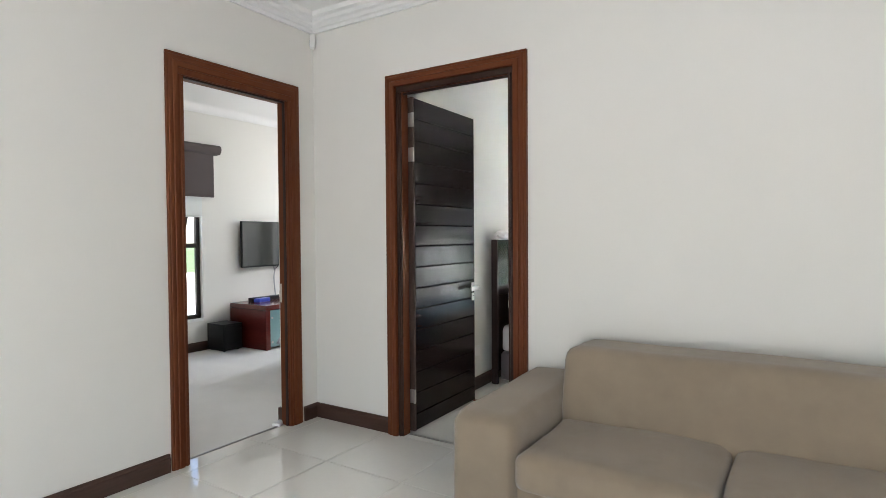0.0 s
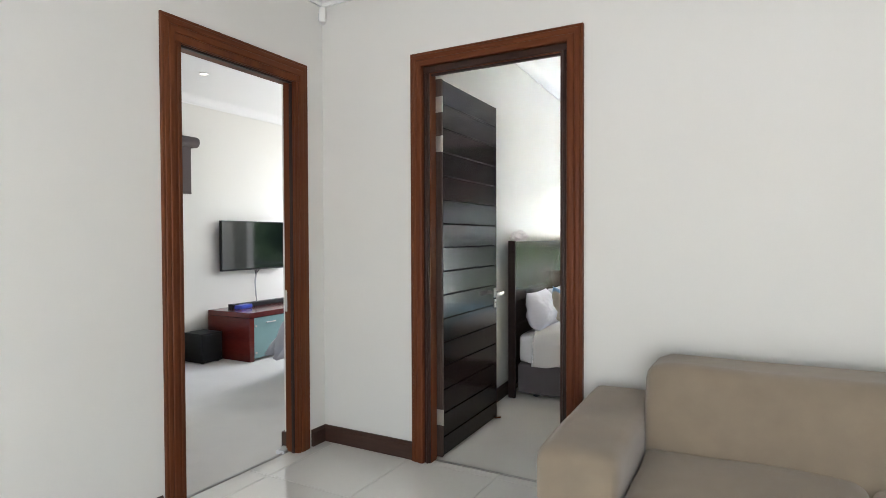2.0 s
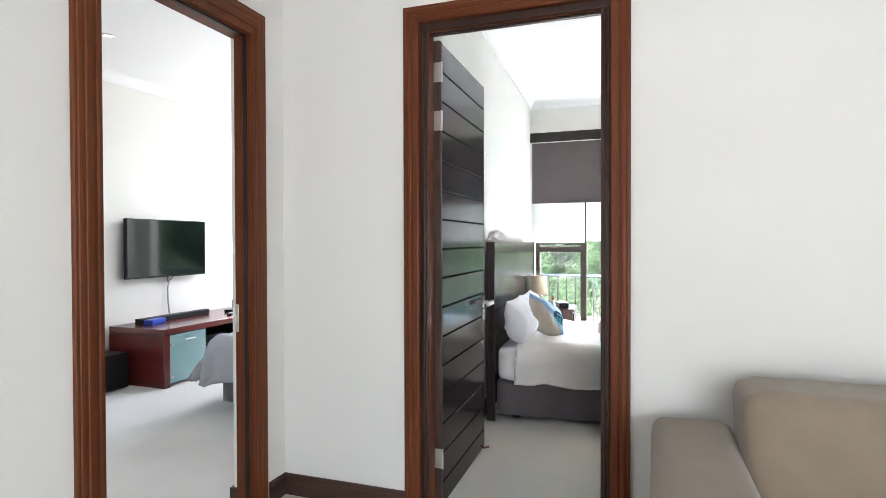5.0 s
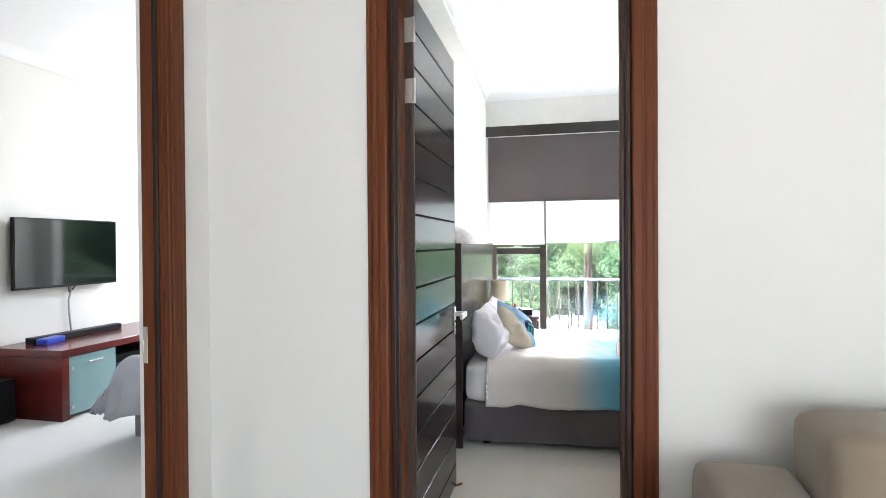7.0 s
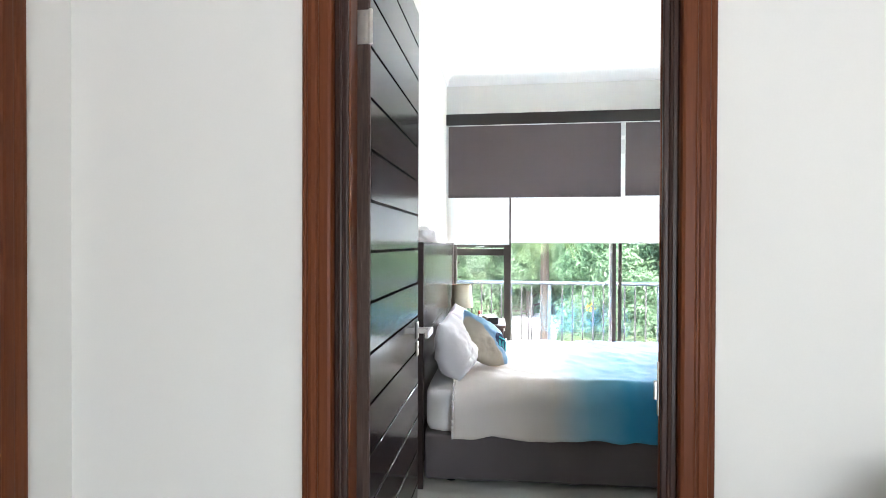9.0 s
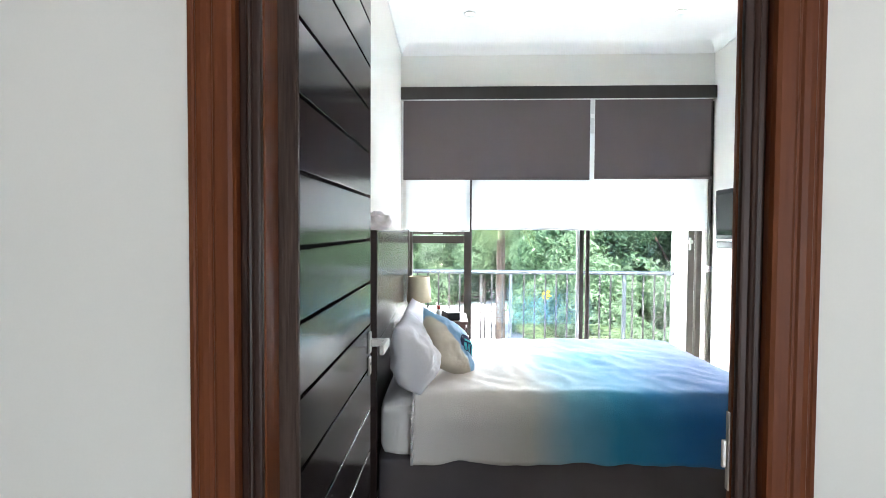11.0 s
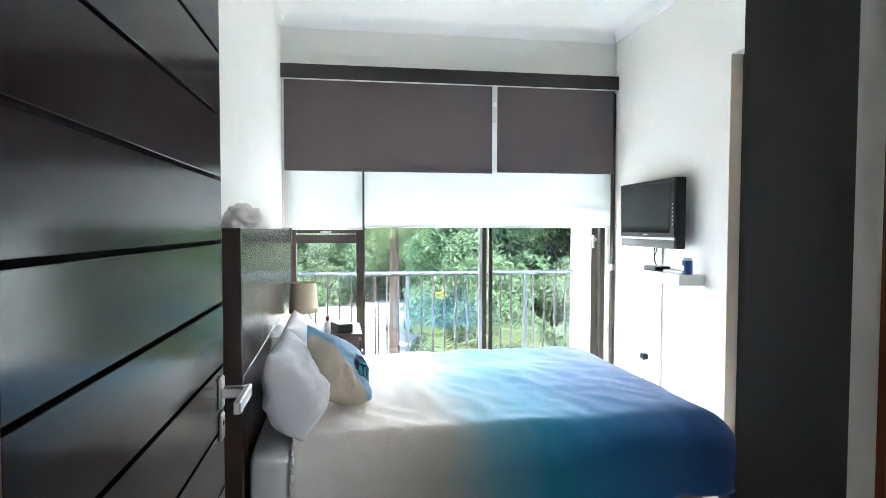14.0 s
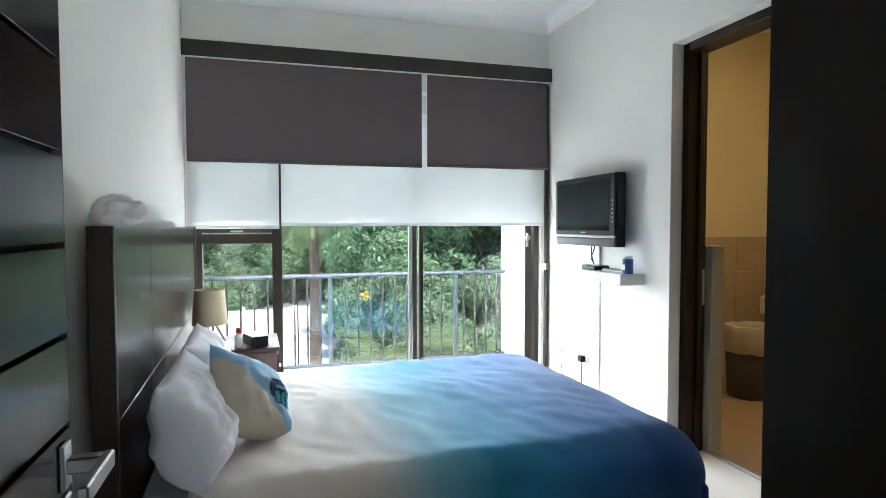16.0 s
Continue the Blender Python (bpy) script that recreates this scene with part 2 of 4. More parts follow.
def leaf_mat(name, c1, c2):
    m = bpy.data.materials.new(name)
    m.use_nodes = True
    nt = m.node_tree
    n, l = nt.nodes, nt.links
    bs = n["Principled BSDF"]
    ge = n.new("ShaderNodeNewGeometry")
    rp = n.new("ShaderNodeValToRGB")
    rp.color_ramp.elements[0].color, rp.color_ramp.elements[1].color = (*c1, 1), (*c2, 1)
    l.new(ge.outputs["Random Per Island"], rp.inputs[0])
    l.new(rp.outputs[0], bs.inputs["Base Color"])
    bs.inputs["Roughness"].default_value = 0.45
    tr = n.new("ShaderNodeBsdfTranslucent")
    l.new(rp.outputs[0], tr.inputs[0])
    mix = n.new("ShaderNodeMixShader")
    mix.inputs[0].default_value = 0.45
    l.new(bs.outputs[0], mix.inputs[1])
    l.new(tr.outputs[0], mix.inputs[2])
    l.new(mix.outputs[0], n["Material Output"].inputs[0])
    return m


LEAF = leaf_mat("broad_leaf", (0.08, 0.165, 0.08), (0.22, 0.34, 0.19))
LEAF2 = leaf_mat("pale_leaf", (0.10, 0.18, 0.09), (0.25, 0.36, 0.21))
FROND = leaf_mat("palm_frond", (0.06, 0.11, 0.03), (0.17, 0.22, 0.09))

# ---- mesh helpers ----


def part(name, bm, material, parent=None, label="", m=None, smooth=False, share=None):
    """Links a bmesh as one mesh object, under a thing where one is given."""
    if share is None:
        bmesh.ops.recalc_face_normals(bm, faces=bm.faces)
        data = bpy.data.meshes.new(name)
        bm.to_mesh(data)
        bm.free()
        data.materials.append(material)
        if smooth:
            for p in data.polygons:
                p.use_smooth = True
    else:
        data = share
    ob = new(name, data)
    if parent is not None:
        ob.parent = parent
    if m is not None:
        ob.matrix_basis = m
    if label:
        ob["label"] = label
    return ob


def thing(name, m, label, category, group="", kind=""):
    ob = new(name)
    ob.empty_display_size = 0.1
    ob.matrix_basis = m
    return tagged(ob, label, category, group, kind)


def structure(ob, label="", category=""):
    return tagged(ob, label, category, kind="structure")


def box(x0, x1, y0, y1, z0, z1, bev=0.0, seg=1, bm=None):
    out = bm or bmesh.new()
    b = bmesh.new()
    bmesh.ops.create_cube(b, size=1)
    bmesh.ops.transform(b, matrix=Matrix.Translation(((x0 + x1) / 2, (y0 + y1) / 2, (z0 + z1) / 2)) @ Matrix.Diagonal((x1 - x0, y1 - y0, z1 - z0, 1)), verts=b.verts)
    if bev:
        bmesh.ops.bevel(b, geom=b.edges[:], offset=bev, segments=seg, profile=0.6, affect="EDGES")
    tmp = bpy.data.meshes.new("tmp")
    b.to_mesh(tmp)
    b.free()
    out.from_mesh(tmp)
    bpy.data.meshes.remove(tmp)
    return out


def rod(p, q, r, r2=None, n=12, bm=None):
    out = bm or bmesh.new()
    p, q = Vector(p), Vector(q)
    turn = (q - p).to_track_quat("Z", "Y").to_matrix().to_4x4()
    bmesh.ops.create_cone(out, cap_ends=True, segments=n, radius1=r, radius2=r if r2 is None else r2, depth=(q - p).length, matrix=Matrix.Translation((p + q) / 2) @ turn)
    return out


def lathe(profile, n=24, bm=None):
    """A round body from (radius, height) pairs."""
    out = bm or bmesh.new()
    rings = [[out.verts.new((r * math.cos(2 * math.pi * i / n), r * math.sin(2 * math.pi * i / n), z)) for i in range(n)] for r, z in profile]
    for a, b in zip(rings, rings[1:]):
        for i in range(n):
            out.faces.new((a[i], a[(i + 1) % n], b[(i + 1) % n], b[i]))
    return out


def prism(outline, z0, z1, bm=None):
    out = bm or bmesh.new()
    lo = [out.verts.new((x, y, z0)) for x, y in outline]
    hi = [out.verts.new((x, y, z1)) for x, y in outline]
    out.faces.new(lo)
    out.faces.new(hi)
    for i in range(len(lo)):
        j = (i + 1) % len(lo)
        out.faces.new((lo[i], lo[j], hi[j], hi[i]))
    return out


def sweep(profile, path, closed=False, bm=None):
    """Sweeps a closed (u, v) profile along a plan path; u is to the path's left, v is up. Mitred corners."""
    out = bm or bmesh.new()
    pts = [Vector(p).to_3d() for p in path]
    rings = []
    for i, p in enumerate(pts):
        a = (pts[i] - pts[i - 1]).normalized() if i or closed else (pts[1] - pts[0]).normalized()
        b = (pts[(i + 1) % len(pts)] - pts[i]).normalized() if i < len(pts) - 1 or closed else a
        na, nb = Vector((-a.y, a.x, 0)), Vector((-b.y, b.x, 0))
        mid = (na + nb).normalized()
        k = 1 / max(0.2, mid.dot(na))
        rings.append([out.verts.new(p + mid * (u * k) + Vector((0, 0, v))) for u, v in profile])
    pairs = list(zip(rings, rings[1:])) + ([(rings[-1], rings[0])] if closed else [])
    for a, b in pairs:
        for i in range(len(profile)):
            j = (i + 1) % len(profile)
            out.faces.new((a[i], a[j], b[j], b[i]))
    if not closed:
        out.faces.new(rings[0])
        out.faces.new(rings[-1])
    return out


def wall(length, height, thick, holes):
    """A wall along local x from 0, its room face at y = 0 and its back at y = thick, with holes (x0, x1, z0, z1) through it."""
    xs = sorted({0.0, length, *[h[0] for h in holes], *[h[1] for h in holes]})
    zs = sorted({0.0, height, *[h[2] for h in holes], *[h[3] for h in holes]})

    def solid(i, j):
        if i < 0 or j < 0 or i >= len(xs) - 1 or j >= len(zs) - 1:
            return False
        x, z = (xs[i] + xs[i + 1]) / 2, (zs[j] + zs[j + 1]) / 2
        return not any(a < x < b and c < z < d for a, b, c, d in holes)

    bm = bmesh.new()

    def quad(*c):
        bm.faces.new([bm.verts.new(v) for v in c])

    for i in range(len(xs) - 1):
        for j in range(len(zs) - 1):
            if not solid(i, j):
                continue
            a, b, c, d = xs[i], xs[i + 1], zs[j], zs[j + 1]
            quad((a, 0, c), (b, 0, c), (b, 0, d), (a, 0, d))
            quad((a, thick, c), (a, thick, d), (b, thick, d), (b, thick, c))
            if not solid(i - 1, j):
                quad((a, 0, c), (a, 0, d), (a, thick, d), (a, thick, c))
            if not solid(i + 1, j):
                quad((b, 0, c), (b, thick, c), (b, thick, d), (b, 0, d))
            if not solid(i, j - 1):
                quad((a, 0, c), (a, thick, c), (b, thick, c), (b, 0, c))
            if not solid(i, j + 1):
                quad((a, 0, d), (b, 0, d), (b, thick, d), (a, thick, d))
    bmesh.ops.remove_doubles(bm, verts=bm.verts, dist=0.0005)
    return bm


def grid_sheet(nx, ny, f, thick=0.0):
    """A soft sheet: f(u, v) gives the place for u, v from 0 to 1."""
    bm = bmesh.new()
    vs = [[bm.verts.new(f(i / nx, j / ny)) for j in range(ny + 1)] for i in range(nx + 1)]
    for i in range(nx):
        for j in range(ny):
            bm.faces.new((vs[i][j], vs[i + 1][j], vs[i + 1][j + 1], vs[i][j + 1]))
    return bm


def soft_box(sx, sy, sz, bev, wob=0.006, cuts=5, puff=0.0, seed=0):
    """An upholstered block centred on its base, with rounded edges and slightly uneven faces."""
    bm = bmesh.new()
    bmesh.ops.create_cube(bm, size=1)
    bmesh.ops.subdivide_edges(bm, edges=bm.edges[:], cuts=cuts * 2 + 1, use_grid_fill=True)
    for v in bm.verts:
        p = v.co * 2
        q = Vector((p.x * sx / 2, p.y * sy / 2, p.z * sz / 2))
        inner = Vector((max(-sx / 2 + bev, min(sx / 2 - bev, q.x)), max(-sy / 2 + bev, min(sy / 2 - bev, q.y)), max(-sz / 2 + bev, min(sz / 2 - bev, q.z))))
        d = q - inner
        if d.length > 1e-6:
            q = inner + d.normalized() * min(bev, max(abs(d.x), abs(d.y), abs(d.z)))
        if puff:
            q.z += puff * (1 - p.x * p.x) * (1 - p.y * p.y) * (1 if p.z > 0 else 0)
        q += Vector((noise.noise(q * 4 + Vector((seed, 0, 0))), noise.noise(q * 4 + Vector((0, seed + 7, 0))), noise.noise(q * 4 + Vector((0, 0, seed + 3))))) * wob
        v.co = q + Vector((0, 0, sz / 2))
    return bm

# ---- structure ----
H = 3.13
structure(part("wall_north", wall(6.34, H, 0.09, [(0.98, 1.875, 0, 2.455)]), PAINT, m=pose(-0.14, 0, 0)), "smooth off-white painted plaster lounge wall", "wall")
structure(part("wall_west", wall(10.5, H, 0.14, [(4.86, 5.755, 0, 2.455)]), PAINT, m=Matrix.Translation((0, -6, 0)) @ Matrix.Rotation(radians(90), 4, "Z")), "smooth off-white painted plaster lounge wall", "wall")
# unseen south opening, placed and sized to let light into the lounge
structure(part("wall_south", wall(6.34, H, 0.14, [(2.45, 4.95, 0.0, 2.1)]), PAINT, m=pose(-0.14, -6.14, 0)), "off-white plaster wall with an assumed wide opening", "wall")
# unseen slab added outside to keep direct sun off the lounge floor
structure(part("eave_south", box(-0.3, 6.6, -7.6, -6.15, 2.3, 2.45), EXTW), "unseen slab added to keep sun out of the south opening", "eave")
structure(part("wall_east", wall(6.2, H, 0.14, []), PAINT, m=Matrix.Translation((6.2 + 0.14, -6.1, 0)) @ Matrix.Rotation(radians(90), 4, "Z")), "plain off-white plaster wall", "wall")
# bedroom
structure(part("wall_bedroom_west", prism([(0.745, 0.09), (0.55, 4.41), (0.43, 4.41), (0.625, 0.09)], 0, H), PAINT), "off-white plaster wall behind the headboard", "wall")
structure(part("wall_bedroom_window", wall(3.6, H, 0.16, [(0.19, 2.98, 0.0, 2.64)]), PAINT, m=pose(0.42, 4.40, 0)), "off-white plaster wall around the wide window", "wall")
structure(part("wall_bedroom_east", wall(4.45, H, 0.22, [(1.85, 2.70, 0, 2.46)]), PAINT, m=Matrix.Translation((3.47 + 0.22, 0.09, 0)) @ Matrix.Rotation(radians(90), 4, "Z")), "off-white plaster wall with the bathroom doorway", "wall")
# guest room
structure(part("wall_guest_west", wall(7.5, H, 0.16, [(3.15, 4.18, 0.40, 2.45)]), PAINT, m=Matrix.Translation((-3.12, -3.05, 0)) @ Matrix.Rotation(radians(90), 4, "Z")), "pale plaster wall with a tall window", "wall")
structure(part("wall_guest_north", wall(3.2, H, 0.14, [(0.4, 2.8, 0.0, 2.6)]), PAINT, m=pose(-3.26, 4.35, 0)), "pale plaster wall", "wall")
structure(part("wall_guest_south", wall(3.2, H, 0.14, []), PAINT, m=pose(-3.28, -3.14, 0)), "pale plaster wall with a window", "wall")
# bathroom
structure(part("wall_bathroom_north", wall(2.4, H, 0.12, []), BATHW, m=pose(3.69, 4.10, 0)), "warm yellow painted bathroom wall", "wall")
structure(part("wall_bathroom_east", wall(3.2, H, 0.12, []), BATHW, m=Matrix.Translation((5.72, 1.0, 0)) @ Matrix.Rotation(radians(90), 4, "Z")), "warm yellow painted bathroom wall", "wall")
structure(part("wall_bathroom_south", wall(2.4, H, 0.12, []), BATHW, m=pose(3.69, 1.0, 0)), "warm yellow painted bathroom wall", "wall")

structure(part("ceiling_lounge", box(-0.14, 6.34, -6.14, 0.07, H, H + 0.2), CEIL), "white painted ceiling", "ceiling")
structure(part("ceiling_bedroom", box(0.30, 5.9, 0.072, 4.7, H, H + 0.2), CEIL), "white painted ceiling", "ceiling")
structure(part("ceiling_guest", box(-3.4, -0.142, -3.3, 4.6, 3.075, H + 0.2), CEIL), "white painted ceiling", "ceiling")
structure(part("roof_void", box(-0.141, 0.299, 0.072, 4.7, H, H + 0.2), CEIL), "closing slab over the wall void", "ceiling")

floor = structure(part("floor", box(-0.07, 6.3, -6.1, 0.05, -0.2, -0.004), GROUT), "glossy cream porcelain tile floor", "floor")
structure(part("floor_bedroom", box(0.44, 3.70, 0.055, 4.50, -0.2, 0.0), CARPET), "beige cut-pile carpet", "floor")
structure(part("floor_guest", box(-3.2, -0.075, -3.1, 4.4, -0.2, 0.0), CARPET), "beige cut-pile carpet in bright daylight", "floor")
structure(part("floor_bathroom", box(3.745, 5.8, 0.9, 4.2, -0.2, 0.012), BATHF), "tan bathroom floor tiles", "floor")
structure(part("threshold_strip", box(3.70, 3.745, 1.94, 2.79, -0.05, 0.02, 0.004), STEEL), "steel strip between carpet and tiles", "threshold")
structure(part("threshold_strip", box(0.87, 1.68, 0.045, 0.06, -0.01, 0.006, 0.002), STEEL), "thin steel strip between tiles and carpet", "threshold")
structure(part("threshold_strip", box(-0.085, -0.07, -1.09, -0.28, -0.01, 0.006, 0.002), STEEL), "thin steel strip between tiles and carpet", "threshold")

# cornices
STEPS = [(0, 0), (0.018, 0), (0.02, 0.022), (0.04, 0.028), (0.043, 0.052), (0.068, 0.06), (0.072, 0.085), (0.098, 0.095), (0.104, 0.128), (0.12, 0.13), (0, 0.13)]
COVE = [(0, 0), (0.012, 0)] + [(0.10 - 0.086 * math.cos(radians(a)), 0.006 + 0.094 * math.sin(radians(a))) for a in range(0, 91, 9)] + [(0, 0.1)]


def flip(profile):
    return [(-u, v) for u, v in profile]


structure(part("cornice", sweep(flip(STEPS), [(0.001, -5.99), (0.001, -0.001), (6.19, -0.001)], bm=None), CEIL, m=pose(0, 0, H - 0.131)), "white stepped plaster cornice", "cornice")
structure(part("cornice", sweep(flip(COVE), [(0.742, 0.15), (0.551, 4.399), (3.469, 4.399), (3.469, 0.15)]), CEIL, m=pose(0, 0, H - 0.101)), "white coved plaster cornice", "cornice")
structure(part("cornice", sweep(flip(COVE), [(-3.119, -3.0), (-3.119, 4.349), (-0.15, 4.349)]), CEIL, m=pose(0, 0, 3.075 - 0.1005)), "white coved plaster cornice", "cornice")

# baseboards
SKIRT = [(0, 0), (0.018, 0), (0.018, 0.085), (0.014, 0.092), (0.014, 0.1), (0.006, 0.112), (0, 0.112)]
for path in ([(0.001, -5.99), (0.001, -1.243)], [(0.001, -0.142), (0.001, -0.001), (0.738, -0.001)], [(1.808, -0.001), (6.19, -0.001)], [(0.744, 0.15), (0.553, 4.399)], [(3.469, 4.3), (3.469, 2.795)], [(-3.119, -3.0), (-3.119, 4.349)]  ):
    structure(part("baseboard", sweep(flip(SKIRT), path), BASE), "dark stained wooden baseboard", "baseboard")
structure(part("baseboard", box(-0.158, -0.139, -0.245, 0.6, 0, 0.112, 0.003), BASE), "dark stained wooden baseboard", "baseboard")

structure(part("baseboard", box(-0.155, -0.09, -0.264, -0.2455, 0, 0.112, 0.003), BASE), "dark stained wooden baseboard end", "baseboard")

# door casings: profile across the width (0 = opening edge) and how proud it stands
CAS = [(0.04, 0), (0.04, 0.028), (0.043, 0.037), (0.05, 0.040), (0.072, 0.040), (0.077, 0.038), (0.080, 0.033), (0.084, 0.033), (0.088, 0.036), (0.098, 0.037), (0.108, 0.035), (0.112, 0.029), (0.115, 0.029), (0.118, 0.031), (0.125, 0.030), (0.128, 0.025), (0.128, 0)]


def casing_side(x, z0, z1, sgn, w=1.0, proud=1.0):
    """An upright of the casing whose opening edge is at x; sgn points away from the opening. Mitred at the top."""
    bm = bmesh.new()
    lo = [bm.verts.new((x + sgn * u * w, -v * proud, z0)) for u, v in CAS]
    hi = [bm.verts.new((x + sgn * u * w, -v * proud, z1 + u)) for u, v in CAS]
    for i in range(len(CAS)):
        j = (i + 1) % len(CAS)
        bm.faces.new((lo[i], lo[j], hi[j], hi[i]))
    bm.faces.new(lo)
    bm.faces.new(hi)
    return bm


def casing_head(x0, x1, z, w=1.0, proud=1.0):
    bm = bmesh.new()
    lo = [bm.verts.new((x0 - u * w, -v * proud, z + u)) for u, v in CAS]
    hi = [bm.verts.new((x1 + u * w, -v * proud, z + u)) for u, v in CAS]
    for i in range(len(CAS)):
        j = (i + 1) % len(CAS)
        bm.faces.new((lo[i], lo[j], hi[j], hi[i]))
    bm.faces.new(lo)
    bm.faces.new(hi)
    return bm


def door_frame(name, m, x0, x1, top, deep, deep_r, label, strike, w=1.0, proud=1.0, inner=MOULD):
    d = thing(name, m, label, "door frame", kind="structure")
    part("casing", casing_side(x0, 0, top, -1, w, proud), CASING, d)
    part("casing", casing_side(x1, 0, top, 1, w, proud), CASING, d)
    part("casing", casing_head(x0, x1, top, w, proud), CASING_H, d)
    part("jamb", box(x0 - 0.024, x0 + 0.001, 0.0005, deep, 0, top, 0.002), CASING, d)
    part("jamb", box(x1 - 0.001, x1 + 0.024, 0.0005, deep_r, 0, top, 0.002), CASING, d)
    part("jamb", box(x0 - 0.024, x1 + 0.024, 0.0005, deep, top - 0.001, top + 0.024, 0.002), CASING_H, d)
    # dark inner moulding between casing and opening
    for xa, xb in ((x0 - 0.04, x0), (x1, x1 + 0.04)):
        part("inner_moulding", box(xa + 0.0005, xb - 0.0005, -0.016, -0.0005, 0, top, 0.005, 2), inner, d)
        part("inner_bead", rod(((xa + xb) / 2, -0.016, 0), ((xa + xb) / 2, -0.016, top), 0.006, n=10), inner, d)
    part("inner_moulding", box(x0 - 0.04, x1 + 0.04, -0.016, -0.0005, top + 0.0005, top + 0.04, 0.005, 2), inner, d)
    # rebate stops
    if deep_r > 0.05:
        part("stop", box(x0 + 0.001, x0 + 0.014, 0.008, 0.03, 0, top - 0.014, 0.003), WENGE_Z, d)
    if deep_r > 0.05:
        part("stop", box(x1 - 0.014, x1 - 0.001, 0.008, 0.03, 0, top - 0.014, 0.003), WENGE_Z, d)
    part("stop", box(x0 + 0.001, x1 - 0.001, 0.008, 0.03, top - 0.014, top - 0.001, 0.003), WENGE_Z, d)
    sx = x1 - 0.001
    plate = part("strike_plate", box(sx - 0.003, sx, max(0.001, deep_r - 0.022), deep_r - 0.001, strike - 0.07, strike + 0.07, 0.001), BRASSY, d, "steel strike plate")
    part("keep", box(sx - 0.012, sx - 0.0035, deep_r - 0.010, deep_r - 0.003, strike - 0.03, strike + 0.02, 0.002), BRASSY, plate)
    return d


door_frame("door_frame_1", Matrix.Identity(4), 0.860, 1.690, 2.43, 0.07, 0.014, "reddish mahogany moulded door frame of the bedroom doorway", 1.0)
door_frame("door_frame_2", Matrix.Rotation(radians(90), 4, "Z"), -1.112, -0.284, 2.43, 0.12, 0.09, "reddish mahogany moulded door frame around an open doorway", 1.0, 0.9, 0.6, CASING)
# bathroom doorway lining
bf = thing("door_frame_3", pose(0, 0, 0), "dark stained door frame of the bathroom doorway", "door frame", kind="structure")
part("jamb", box(3.55, 3.692, 2.745, 2.795, 0, 2.46, 0.004), WENGE_Z, bf)
part("jamb", box(3.55, 3.692, 1.935, 1.985, 0, 2.46, 0.004), WENGE_Z, bf)
part("jamb", box(3.55, 3.692, 1.985, 2.745, 2.41, 2.465, 0.004), WENGE_Z, bf)
part("stop", box(3.625, 3.655, 2.725, 2.746, 0, 2.41, 0.003), WENGE_Z, bf)
sp_ = part("strike_plate", box(3.66, 3.685, 2.741, 2.7445, 0.9, 1.12, 0.001), BRASSY, bf, "steel strike plate")
part("keep", box(3.665, 3.675, 2.736, 2.741, 0.95, 1.06, 0.002), BRASSY, sp_)

# ---- bedroom door leaf ----
leaf = thing("open_door", pose(0.888, 0.092, 0, 0, 0, 1.15), "dark stained door of horizontal boards standing open", "door")
GROOVES = [1.350 + 0.152 * k for k in range(-8, 7)]
part("core", box(-0.028, -0.012, 0.002, 0.903, 0.012, 2.415, 0.002), GROOVE, leaf)
part("edge_strip", box(-0.044, 0.004, -0.004, 0.016, 0.01, 2.417, 0.004), WORN, leaf, "worn brown edge strip")
zs = [0.012] + GROOVES + [2.415]
for a, b in zip(zs, zs[1:]):
    part("board", box(-0.0125, 0.002, 0.0165, 0.905, a + 0.0045, b - 0.0045, 0.001), WENGE, leaf)
    part("board", box(-0.042, -0.0275, 0.0165, 0.905, a + 0.0045, b - 0.0045, 0.001), WENGE, leaf)
for z in (2.255, 2.007, 0.266):
    hg = part("hinge", box(-0.038, 0.004, -0.0075, -0.004, z - 0.05, z + 0.05, 0.001), BRASSY, leaf, "worn steel butt hinge")
    part("knuckle", rod((0.008, -0.008, z - 0.05), (0.008, -0.008, z + 0.05), 0.0065), BRASSY, hg)
    for dz in (-0.035, 0.035):
        for dx in (-0.028, -0.01):
            part("screw", rod((dx, -0.0075, z + dz), (dx, -0.0088, z + dz), 0.0042, n=8), STEEL, hg)
part("edge_strip", box(-0.042, 0.0016, 0.9053, 0.909, 0.012, 2.415, 0.001), WENGE_Z, leaf)
hd = part("handle", box(0.002, 0.010, 0.846, 0.886, 0.950, 1.026, 0.003), STEEL, leaf, "brushed steel lever handle")
part("stem", box(0.008, 0.062, 0.858, 0.884, 0.974, 1.000, 0.003), STEEL, hd)
part("lever", box(0.058, 0.074, 0.735, 0.885, 0.972, 1.002, 0.003), STEEL, hd)
kp = part("key_plate", box(0.002, 0.009, 0.852, 0.888, 0.872, 0.937, 0.003), STEEL, leaf, "steel keyhole plate")
part("keyhole", rod((0.009, 0.870, 0.912), (0.0105, 0.870, 0.912), 0.007, n=10), BLACKPL, kp)
part("stop_hook", rod((0.0, 0.88, 0.012), (0.03, 0.92, 0.010), 0.006), CASING, leaf, "small door holder loop")

# ---- lounge things ----


